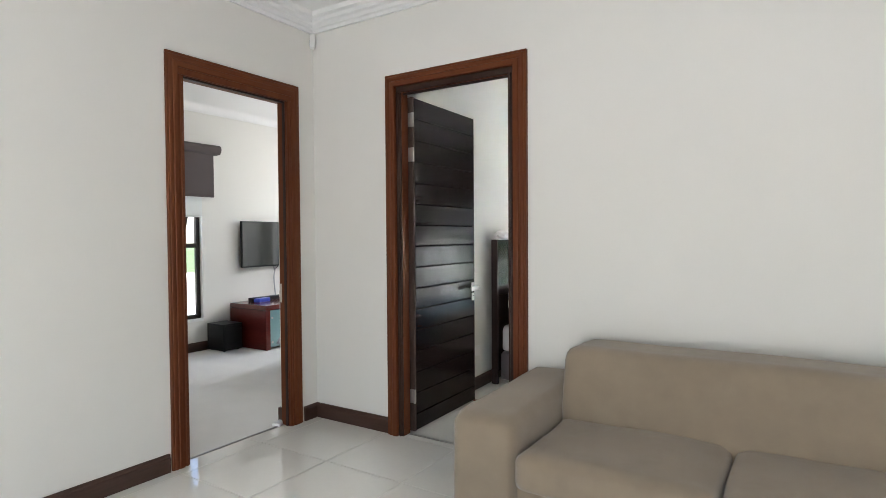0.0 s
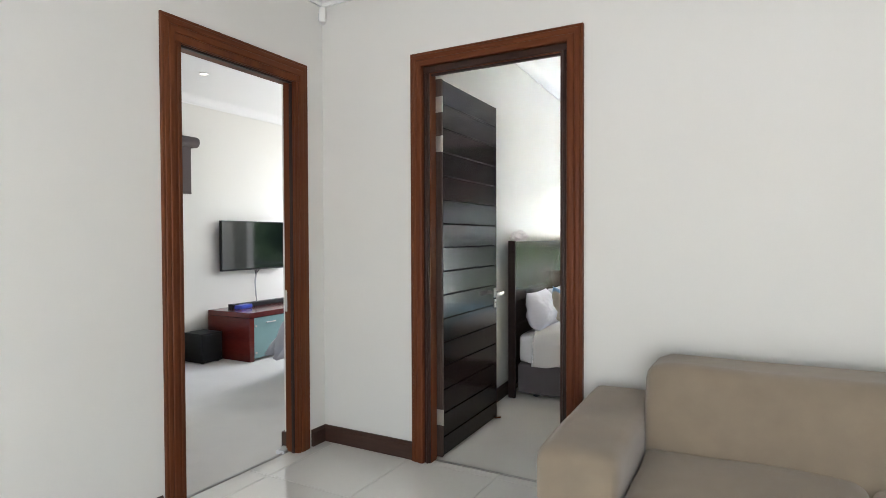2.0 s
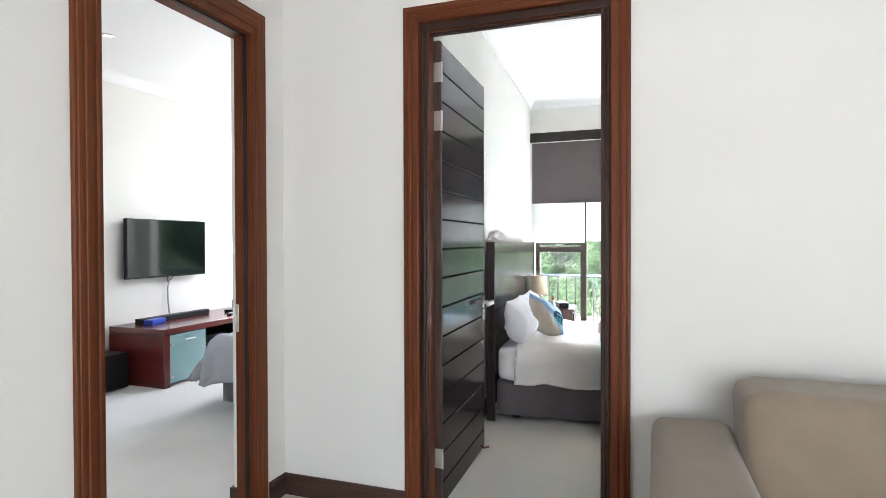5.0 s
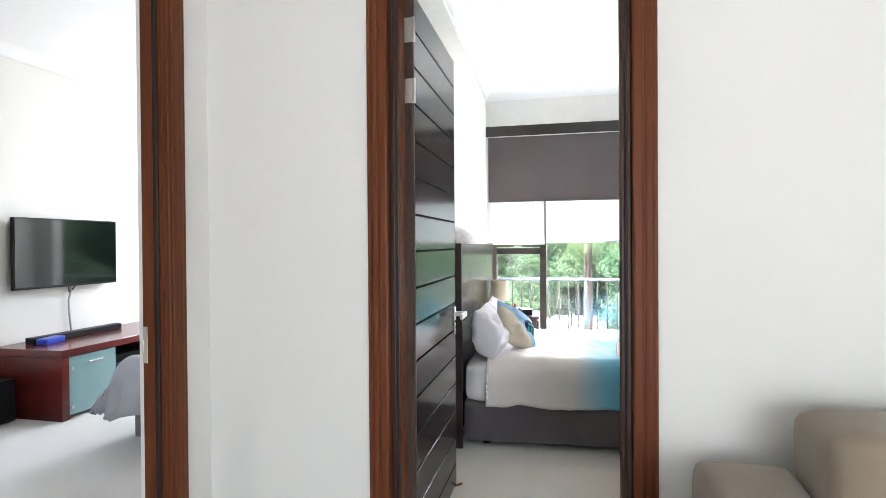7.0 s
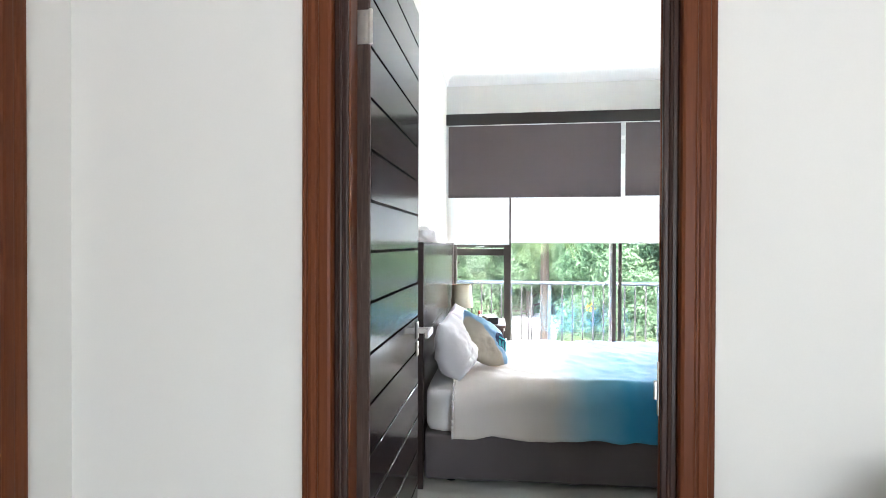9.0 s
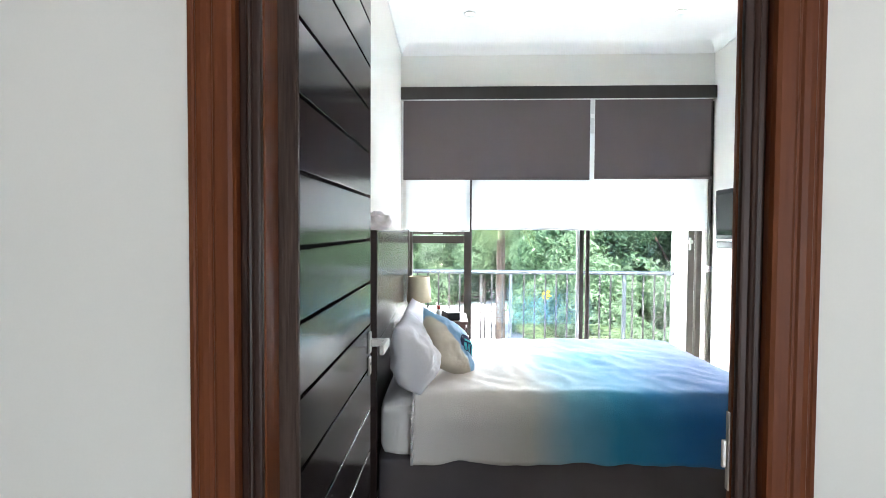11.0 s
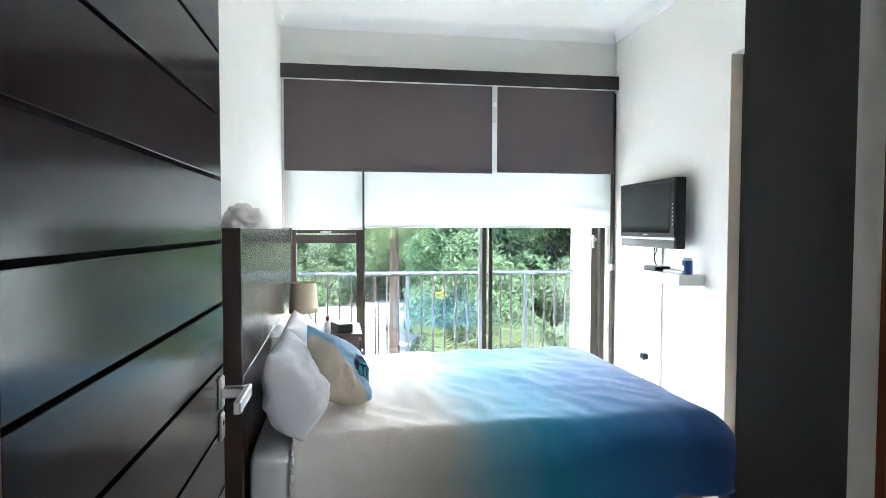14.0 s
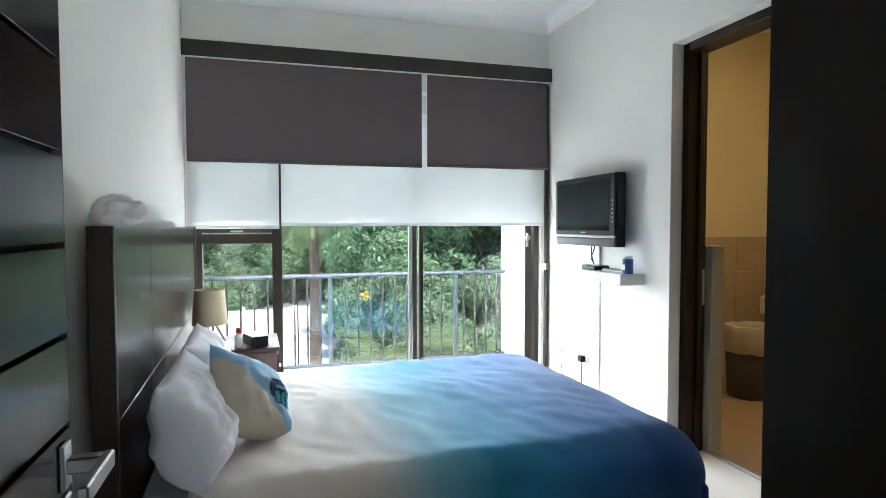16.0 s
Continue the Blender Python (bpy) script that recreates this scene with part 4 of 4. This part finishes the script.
wsk = thing("wall_socket", pose(0.708, 1.32, 0.36, 0, 0, 180), "white wall socket low on the wall beside the bed", "socket")
part("plate", box(-0.008, 0.0, -0.05, 0.05, -0.05, 0.05, 0.003), WHITEPL, wsk)


def downlight(x, y, label, z=H):
    d = thing("downlight", pose(x, y, z), label, "downlight")
    part("ring", lathe([(0.03, 0.0), (0.045, -0.002), (0.047, -0.008), (0.04, -0.012), (0.03, -0.004)]), WHITEPL, d, smooth=True)
    part("lens", rod((0, 0, -0.001), (0, 0, -0.0035), 0.03, n=18), SPOT, d)


downlight(2.88, 3.63, "small round recessed ceiling downlight")
downlight(1.20, 3.62, "small round recessed ceiling downlight")
downlight(-2.24, 0.81, "small round recessed ceiling downlight", 3.075)

# ---- guest room things ----
gw = thing("window_2", pose(-3.2, 0, 0), "tall dark-framed window with an open top sash", "window", kind="structure")
for b in ((-0.02, 0.03, 0.10, 0.15, 0.40, 2.45), (-0.02, 0.03, 1.08, 1.13, 0.40, 2.45), (-0.02, 0.03, 0.15, 1.08, 0.40, 0.45), (-0.02, 0.03, 0.15, 1.08, 2.40, 2.45), (-0.02, 0.03, 0.15, 1.08, 1.29, 1.345)):
    part("frame", box(*b, 0.004), ALU, gw)
part("sash", box(-0.22, -0.20, 0.2, 1.06, 1.36, 1.40, 0.003), ALU, gw, m=None)
part("sash", rod((-0.21, 1.05, 1.38), (-0.02, 1.05, 1.95), 0.014), ALU, gw)
p = part("pane", box(0.0, 0.005, 0.15, 1.08, 0.45, 1.29), GLASS, gw)
p.visible_shadow = False
structure(part("window_sill", box(-3.27, -3.105, 0.10, 1.13, 0.37, 0.402, 0.004), EXTW), "white window sill", "sill")
gp = thing("blind_pelmet", pose(-3.10, 0.6, 2.46), "dark brown rounded blind headbox above the window", "pelmet")
part("headbox", rod((0.06, -0.72, 0.06), (0.06, 0.73, 0.06), 0.06, n=20), DARKBLIND, gp)
part("bracket", box(-0.02, 0.05, 0.70, 0.73, 0.0, 0.12, 0.004), PELMET, gp)
part("bracket", box(-0.02, 0.05, -0.72, -0.70, 0.0, 0.12, 0.004), PELMET, gp)
gb = thing("roller_blind", pose(-3.035, 0.58, 0), "grey-brown blackout roller blind pulled part down", "blind")
part("fabric", box(-0.001, 0.001, -0.66, 0.67, 1.93, 2.47), DARKBLIND, gb)
part("bottom_bar", box(-0.006, 0.006, -0.66, 0.67, 1.92, 1.945, 0.003), DARKBLIND, gb)
gb2 = thing("roller_blind", pose(-3.10, 0.58, 0), "white screen roller blind pulled part down", "blind")
part("fabric", box(-0.001, 0.001, -0.5, 0.54, 1.68, 2.46), WHITEBLIND, gb2)
part("bottom_bar", box(-0.006, 0.006, -0.5, 0.54, 1.67, 1.69, 0.003), WHITEBLIND, gb2)

tv2 = thing("wall_television", pose(-3.02, 2.19, 1.32), "large slim black television mounted on the wall", "television")
part("case", box(-0.04, 0.0, -0.545, 0.545, -0.31, 0.31, 0.006), BLACKPL, tv2)
part("screen", box(0.0, 0.003, -0.535, 0.535, -0.29, 0.30), SCREEN_GLOSS, tv2, "dark glossy screen")
part("wall_mount", box(-0.098, -0.04, -0.15, 0.15, -0.1, 0.1), BLACKPL, tv2)
cable("cable", [(-3.06, 2.23, 1.02), (-3.08, 2.25, 0.95), (-3.09, 2.22, 0.85), (-3.09, 2.26, 0.57)], 0.009, SILVER, "pale grey cable sleeve hanging below the television")
cable("cable", [(-3.05, 2.19, 1.02), (-3.07, 2.22, 0.985), (-3.088, 2.235, 0.95)], 0.005, BLACKPL, "short black lead joining the cable sleeve")
cable("cable", [(-3.05, 2.29, 1.025), (-3.07, 2.27, 0.99), (-3.088, 2.25, 0.95)], 0.005, BLACKPL, "short black lead joining the cable sleeve")

ts = thing("television_stand", pose(-3.08, 1.49, 0), "red lacquered television cabinet with a frosted glass door", "cabinet")
SD, SL, SH = 0.70, 1.85, 0.56
part("side", box(0, SD, 0, 0.07, 0, SH - 0.062, 0.003), REDWOOD, ts)
part("side", box(0, SD, SL - 0.07, SL, 0, SH - 0.062, 0.003), REDWOOD, ts)
part("top", box(0, SD, 0, SL, SH - 0.06, SH, 0.004), REDWOOD, ts)
part("bottom", box(0.02, SD - 0.02, 0.07, SL - 0.07, 0.03, 0.06), REDWOOD, ts)
part("back", box(0.0, 0.02, 0.07, SL - 0.07, 0.06, SH - 0.062), WENGE_Z, ts)
part("divider", box(0.03, SD - 0.04, 0.55, 0.575, 0.06, SH - 0.062), WENGE_Z, ts)
part("divider", box(0.03, SD - 0.04, 1.25, 1.275, 0.06, SH - 0.062), WENGE_Z, ts)
part("shelf", box(0.03, SD - 0.06, 0.58, 1.245, 0.28, 0.3), WENGE_Z, ts)
for y0, y1, yh in ((0.075, 0.548, 0.31), (1.278, SL - 0.075, 1.5)):
    gd = part("door", box(SD - 0.02, SD - 0.012, y0, y1, 0.03, SH - 0.066, 0.002), FROST, ts, "frosted greenish glass door")
    part("handle", rod((SD + 0.015, yh - 0.07, SH - 0.13), (SD + 0.015, yh + 0.07, SH - 0.13), 0.007), STEEL, gd)
    for z in (0.09, SH - 0.16):
        part("hinge_cap", rod((SD - 0.012, y0 + 0.03, z), (SD - 0.006, y0 + 0.03, z), 0.014), STEEL, gd)
bx = thing("set_top_box", pose(-2.75, 2.4, 0.30), "black recorder on the cabinet shelf", "box")
part("case", box(-0.15, 0.15, -0.2, 0.2, 0, 0.07, 0.004), BLACKPL, bx)
sw = thing("subwoofer", pose(-2.92, 1.29, 0), "black subwoofer box on the carpet beside the cabinet", "loudspeaker")
part("case", box(-0.16, 0.16, -0.14, 0.14, 0.012, 0.34, 0.008, 2), BLACKPL, sw)
part("grille", box(0.16, 0.168, -0.12, 0.12, 0.03, 0.32, 0.003), BLACKPL, sw)
for x in (-0.12, 0.12):
    for y in (-0.1, 0.1):
        part("foot", rod((x, y, 0), (x, y, 0.014), 0.015), BLACKPL, sw)
sb = thing("soundbar", pose(-2.90, 2.15, SH), "long black soundbar on the cabinet", "loudspeaker")
part("case", box(-0.04, 0.04, -0.47, 0.47, 0.0, 0.055, 0.01, 2), BLACKPL, sb)
part("end_cap", box(-0.041, 0.041, -0.482, -0.4705, 0.0, 0.056, 0.004), BLACKPL, sb)
bb = thing("blue_box", pose(-2.80, 1.78, SH, 0, 0, 12), "small bright blue packet in front of the soundbar", "box")
part("case", box(-0.05, 0.05, -0.11, 0.11, 0, 0.05, 0.012, 2), BLUE, bb)
rm2 = thing("remote_control", pose(-2.55, 2.62, SH, 0, 0, 20), "black remote control on the cabinet", "remote")
part("case", box(-0.025, 0.025, -0.09, 0.09, 0.0, 0.022, 0.005), BLACKPL, rm2)
part("keys", box(-0.016, 0.016, -0.07, 0.05, 0.0225, 0.025), SILVER, rm2)

rtr = thing("router", pose(-2.72, 2.86, SH, 0, 0, 15), "small black router with a stub aerial on the cabinet", "router")
part("case", box(-0.07, 0.07, -0.10, 0.10, 0.0, 0.032, 0.008, 2), BLACKPL, rtr)
part("aerial", rod((-0.05, 0.08, 0.03), (-0.055, 0.085, 0.13), 0.006, 0.005, 8), BLACKPL, rtr)
ph = thing("cordless_phone", pose(-2.70, 3.08, SH, 0, 0, 10), "black cordless telephone standing in its cradle", "telephone")
part("cradle", box(-0.05, 0.05, -0.045, 0.045, 0.0, 0.035, 0.012, 2), BLACKPL, ph)
part("handset", box(-0.018, 0.012, -0.024, 0.024, 0.036, 0.17, 0.01, 2), BLACKPL, ph)
gbed = thing("guest_bed", pose(-0.18, 1.22, 0), "double bed under a rumpled grey duvet", "bed")
part("base", soft_box(1.30, 1.7, 0.28, 0.02), GREYBASE, gbed, m=pose(-0.66, 0.86, 0.03), smooth=True)
part("mattress", soft_box(1.32, 1.72, 0.26, 0.06), LINEN, gbed, m=pose(-0.66, 0.86, 0.31), smooth=True)


def gdu(u, v):
    x = -1.55 + 1.4 * u
    y = -0.32 + 2.2 * v
    n1, n2 = noise.noise(Vector((x * 4, y * 4, 3))), noise.noise(Vector((x * 11, y * 9, 8)))
    z = 0.605 + 0.03 * n1 + 0.012 * n2
    dx, dy = max(0, -1.30 - x), max(0, -y)
    a, b = min(1, dx / 0.25) * math.pi / 2, min(1, dy / 0.32) * math.pi / 2
    drop = max(1 - math.cos(a), 1 - math.cos(b))
    z -= (0.38 + 0.07 * n1) * drop
    if dx:
        x = -1.30 - 0.15 * math.sin(a) - drop * (0.055 * math.sin(y * 17 + n1 * 5) + 0.02 * n2)
    if dy:
        y = -0.12 * math.sin(b) - drop * (0.055 * math.sin(x * 23 + n1 * 5) + 0.02 * n2)
    return (x, y, max(0.08, z))


gd_ = part("duvet", grid_sheet(80, 110, gdu), GREYDUV, None, smooth=True, m=pose(-0.18, 1.22, 0))
tagged(gd_, "rumpled grey duvet hanging over the bed end", "duvet")
sol = gd_.modifiers.new("thick", "SOLIDIFY")
sol.thickness = 0.025
dw = thing("door_stopper", pose(-0.10, -0.30, 0.0, 0, 0, 20), "small white door wedge by the door frame", "door stop")
part("wedge", prism([(-0.03, -0.05), (0.03, -0.05), (0.02, 0.05), (-0.02, 0.05)], 0, 0.022), WHITEPL, dw)

# ---- bathroom things ----
for i in range(7):
    for j in range(4):
        ob = structure(part("tile", box(3.70 + i * 0.3 + 0.0015, 3.70 + i * 0.3 + 0.2985, 4.088, 4.098, 0.012 + j * 0.318, 0.012 + j * 0.318 + 0.315, 0.0015), BATHT, bpy.data.objects["wall_bathroom_north"]))
        ob.matrix_parent_inverse = bpy.data.objects["wall_bathroom_north"].matrix_basis.inverted()
hw = structure(part("half_wall", box(3.70, 3.79, 2.70, 2.79, 0.012, 1.26, 0.004), PIER), "low pier beside the bathroom door", "wall")
lb = thing("laundry_basket", pose(4.83, 3.55, 0.012), "dark woven laundry basket with a cream cloth liner", "basket")
part("body", lathe([(0, 0), (0.15, 0), (0.16, 0.02), (0.175, 0.42), (0.165, 0.42), (0.15, 0.03), (0, 0.03)], 28), WICKER, lb, smooth=True)
bm = lathe([(0.176, 0.36), (0.186, 0.37), (0.192, 0.52), (0.185, 0.57), (0.172, 0.58), (0.165, 0.5), (0.155, 0.3)], 40)
for v in bm.verts:
    v.co *= 1 + 0.03 * noise.noise(v.co * 14)
part("liner", bm, LINER, lb, smooth=True)
wb = thing("wash_basin", pose(5.49, 3.50, 0.60), "white ceramic wall-hung wash basin", "basin")
part("bowl", box(-0.22, 0.109, -0.30, 0.40, 0, 0.17, 0.03, 3), WHITEPL, wb)
cb = thing("white_cabinet", pose(5.46, 3.55, 0.012), "low white bathroom cabinet", "cabinet")
part("body", box(-0.18, 0.138, -0.3, 0.35, 0.0, 0.36, 0.006), WHITEPL, cb)
part("door", box(-0.195, -0.181, -0.29, 0.34, 0.02, 0.35, 0.003), WHITEPL, cb)
mt = part("bath_mat", box(4.5, 5.0, 2.75, 3.1, 0.013, 0.024, 0.004), GREYBASE, None)
tagged(mt, "small brown bath mat on the tiles", "mat")
bl = thing("ceiling_lamp", pose(4.6, 2.6, 3.13), "round warm ceiling lamp", "ceiling light")
part("body", lathe([(0.0, -0.1), (0.1, -0.1), (0.16, -0.05), (0.17, -0.002), (0, -0.002)]), glow_mat("warm_lamp", (1.0, 0.7, 0.35), 2.0), bl, smooth=True)

# ---- balcony and garden ----
structure(part("balcony_floor", box(0.2, 4.2, 4.562, 5.75, -0.25, -0.03), PAVE), "pale paved balcony floor", "balcony")
# roof slab is assumed and out of view, added to shade the railing
structure(part("balcony_roof", box(0.2, 4.2, 4.562, 5.80, 2.95, 3.2), EXTW), "assumed balcony roof slab, unseen, shading the railing", "roof")
structure(part("wall_balcony", box(3.565, 3.80, 4.562, 5.72, -0.03, 2.948), EXTW), "white rendered balcony side wall", "wall")
rl = thing("balcony_railing", pose(0, 5.62, 0), "grey metal balcony railing with upright bars", "railing")
part("top_rail", rod((-1.2, 0, 0.89), (3.562, 0, 0.89), 0.024, n=14), RAILM, rl)
part("bottom_rail", box(-1.2, 3.562, -0.015, 0.015, -0.02, 0.01), RAILM, rl)
for x in (-1.15, 0.38, 1.69, 3.0):
    part("post", box(x - 0.02, x + 0.02, -0.02, 0.02, -0.03, 0.868, 0.003), RAILM, rl)
x = -1.03
while x < 3.55:
    if min(abs(x - p) for p in (-1.15, 0.38, 1.69, 3.0)) > 0.05:
        part("bar", box(x - 0.009, x + 0.009, -0.009, 0.009, 0.01, 0.868), RAILD, rl)
    x += 0.125

GZ = -2.9
structure(part("ground", grid_sheet(60, 60, lambda u, v: (-300 + 600 * u, 4.6 + 400 * v * v, GZ)), GRASS), "green lawn and planted garden", "ground")
structure(part("ground_house", box(-300, 300, -300, 4.6, GZ - 0.5, GZ - 0.02), PAVE), "paved ground around the house", "ground")
structure(part("driveway", grid_sheet(6, 6, lambda u, v: (-60 + 63.0 * u + 0.8 * v, 4.62 + 32.2 * v, GZ + 0.03)), PAVE), "bright pale paved driveway", "driveway")


def leaf_cloud(blobs, per, size, seed):
    """Many small folded leaves spread through overlapping lumps."""
    rng = random.Random(seed)
    verts, faces = [], []
    for cx, cy, cz, r in blobs:
        for _ in range(int(per * r * r)):
            d = Vector((rng.gauss(0, 1), rng.gauss(0, 1), rng.gauss(0, 1))).normalized()
            k = r * (rng.uniform(0.55, 1.0) ** 0.5) * (0.8 + 0.35 * noise.noise(d * 2.2 + Vector((cx, cy, cz))))
            p = Vector((cx, cy, cz)) + d * k
            s = size * rng.uniform(0.6, 1.4)
            a = (d + Vector((rng.gauss(0, 0.6), rng.gauss(0, 0.6), rng.gauss(0, 0.5) + 0.3))).normalized()
            t = a.orthogonal().normalized()
            t = (Matrix.Rotation(rng.uniform(0, 6.28), 3, a) @ t)
            b = a.cross(t)
            i = len(verts)
            verts += [p - t * s, p + b * s * 0.42 + a * s * 0.12, p + t * s - a * s * 0.15, p - b * s * 0.42 + a * s * 0.12]
            faces += [(i, i + 1, i + 2), (i, i + 2, i + 3)]
    me = bpy.data.meshes.new("crown")
    me.from_pydata(verts, [], faces)
    return me


def tree_mesh(seed, height, spread, lumps, per, size, material):
    rng = random.Random(seed)
    blobs = []
    for i in range(lumps):
        a, rr = rng.uniform(0, 6.28), spread * math.sqrt(rng.random())
        z = height * rng.uniform(0.08, 1.0)
        k = 1.0 - 0.35 * (z / height)
        blobs.append((rr * math.cos(a) * k, rr * math.sin(a) * k, z, rng.uniform(0.6, 1.15)))
    crown = leaf_cloud(blobs, per, size, seed)
    crown.materials.append(material)
    bm = bmesh.new()
    rod((0, 0, -0.2), (0.1, 0, height * 0.55), 0.2, 0.1, 10, bm)
    for cx, cy, cz, r in blobs[::2]:
        z0 = min(cz * 0.6, height * 0.5)
        rod((0.1 * z0 / height * 1.8, 0, z0), (cx, cy, cz), 0.06, 0.02, 6, bm)
    return crown, bm


KINDS = []
for seed, h, s, n_, per, size, mtl in ((1, 6.5, 2.6, 38, 1250, 0.085, LEAF), (2, 5.2, 2.4, 32, 1250, 0.08, LEAF2), (3, 7.5, 3.0, 42, 1050, 0.095, LEAF)):
    crown, tb = tree_mesh(seed, h, s, n_, per, size, mtl)
    t = thing("garden_tree", pose(0, 0, -50), "leafy green garden tree with a dense uneven crown", "tree", group="garden trees")
    part("crown", None, None, t, share=crown)
    part("trunk", tb, BARK, t)
    KINDS.append(t)
SPOTS = [(0, 5.2, 15.5, 10, 1.0), (1, 4.5, 14.2, 80, 0.9), (2, 8.0, 17.5, 150, 1.0), (0, 6.0, 19.5, 210, 1.1), (2, 6.3, 22.5, 20, 1.05), (1, 3.9, 12.2, 300, 0.66), (1, -2.6, 34.0, 60, 1.3),
         (1, -7.5, 36.0, 130, 1.3), (1, 9.8, 14.5, 240, 1.1), (0, 11.5, 19.0, 330, 1.15), (2, 7.0, 28.0, 100, 1.2), (0, 7.9, 12.4, 45, 0.8), (1, -12.5, 36.0, 190, 1.3), (2, 14.5, 23.0, 15, 1.2), (1, 6.1, 11.2, 120, 0.66), (1, 1.0, 36.0, 250, 1.3), (2, 11.0, 28.0, 70, 1.3), (1, -17.0, 37.0, 20, 1.3), (0, -4.8, 42.0, 90, 1.5),
         (1, -5.2, 33.5, 33, 1.0), (1, -0.6, 33.0, 77, 0.9), (1, 4.6, 10.6, 200, 0.5), (0, 6.6, 13.6, 255, 0.9), (1, -10.0, 34.5, 111, 1.1), (1, 3.4, 33.0, 140, 1.2), (1, 5.5, 37.0, 10, 1.3),
         (0, 4.6, 21.0, 65, 0.95), (0, 4.9, 17.5, 345, 0.9), (1, 1.9, 32.0, 175, 1.2), (1, -3.6, 32.5, 285, 1.2)]


for i, (k, x, y, a, s) in enumerate(SPOTS):
    m = pose(x, y, GZ - 0.1, 0, 0, a)
    if i in (0, 1, 2):
        ob = KINDS[k]
        ob.matrix_basis = m
    else:
        ob = copy_thing(KINDS[k], m)
    ob.scale = (s, s, s)


def frond_mesh(n=22, length=1.5, droop=0.9, w=0.34):
    bm = bmesh.new()
    spine = []
    for i in range(n + 1):
        u = i / n
        spine.append(Vector((length * u, 0, 0.35 * u - droop * u * u)))
    for i in range(1, n):
        p, d = spine[i], (spine[i + 1] - spine[i - 1]).normalized()
        l = w * math.sin(math.pi * (0.12 + 0.86 * i / n)) + 0.05
        for s in (-1, 1):
            tip = p + d * l * 0.7 + Vector((0, s * l, -0.25 * l))
            q = d * 0.02
            bm.faces.new([bm.verts.new(v) for v in (p - q, p + q, tip)])
    for a, b in zip(spine, spine[1:]):
        rod(a, b, 0.012, 0.01, 4, bm)
    data = bpy.data.meshes.new("frond")
    bm.to_mesh(data)
    bm.free()
    data.materials.append(FROND)
    return data


def palm(x, y, z, height, n, scale, label, tilt=0.0):
    pt = thing("palm_tree", pose(x, y, z, 0, tilt, 0), label, "palm")
    if height > 0.3:
        bm = lathe([(0.13 * (1 - 0.35 * i / 40) * (1 + 0.06 * (i % 2)), height * i / 40) for i in range(41)] + [(0, height)], 14)
        part("trunk", bm, BARK, pt)
    fm = frond_mesh()
    rng = random.Random(int(x * 10))
    for i in range(n):
        part("frond", None, None, pt, share=fm, m=pose(0, 0, height, 0, -35 + 85 * rng.random(), i * 137.5) @ Matrix.Scale(scale * rng.uniform(0.8, 1.15), 4))


palm(1.88, 11.6, GZ, 4.65, 26, 0.72, "palm tree with a slim ringed brown trunk")
palm(2.75, 9.3, GZ, 2.0, 20, 1.0, "low palm with spreading feathery fronds")
palm(4.35, 8.7, GZ, 2.1, 20, 1.0, "low palm with spreading feathery fronds")

# flowers and timber in the garden
fl = leaf_cloud([(0, 0, 0, 0.14)], 1500, 0.045, 5)
fl.materials.append(mat("yellow_flower", (0.75, 0.55, 0.02), 0.6))
tagged(part("yellow_flowers", None, None, None, share=fl, m=pose(2.95, 12.0, -0.1)), "cluster of bright yellow flowers in the trees", "flowers", kind="stuff")
fence = thing("timber_fence", pose(8.0, 12.0, GZ, 0, 0, -35), "weathered timber boundary fence among the trees", "fence")
FENCE = mat("weathered_timber", (0.16, 0.12, 0.09), 0.9, var=0.25, scale=5, fine=60, bump=0.3, stretch=(1, 1, 0.1))
for i in range(14):
    part("slat", box(-2.8 + i * 0.4, -2.42 + i * 0.4, -0.015, 0.015, 0.0, 2.3, 0.004), FENCE, fence)
for k in range(3):
    wi = cable("wire", [(1.5, 10.2, -0.1 - 0.25 * k), (4.5, 10.2, -0.35 - 0.25 * k), (8.5, 10.2, -0.45 - 0.25 * k)], 0.003, RAILD, "thin fence wire strung between the trees")
for x in (1.5, 8.5):
    ps = thing("fence_post", pose(x, 10.2, GZ), "thin steel fence post", "post")
    part("pole", rod((0, 0, 0), (0, 0, 2.9), 0.014), RAILD, ps)

# ---- pieces ----
tile_mesh = None
for i in range(-1, 11):
    for j in range(-1, 11):
        x0, y1 = 0.10 + 0.6 * i, -0.02 - 0.6 * j
        a, b, c, d = max(x0, -0.065), min(x0 + 0.6, 6.2), max(y1 - 0.6, -6.0), min(y1, 0.044)
        if b - a < 0.03 or d - c < 0.03:
            continue
        if b - a > 0.599 and d - c > 0.599:
            if tile_mesh is None:
                ob = part("tile", box(-0.2985, 0.2985, -0.2985, 0.2985, -0.008, 0, 0.0015), TILE, floor, m=pose(x0 + 0.3, y1 - 0.3, 0))
                tile_mesh = ob.data
            else:
                part("tile", None, None, floor, share=tile_mesh, m=pose(x0 + 0.3, y1 - 0.3, 0))
        else:
            part("tile", box(a + 0.0015, b - 0.0015, c + 0.0015, d - 0.0015, -0.008, 0, 0.0015), TILE, floor)
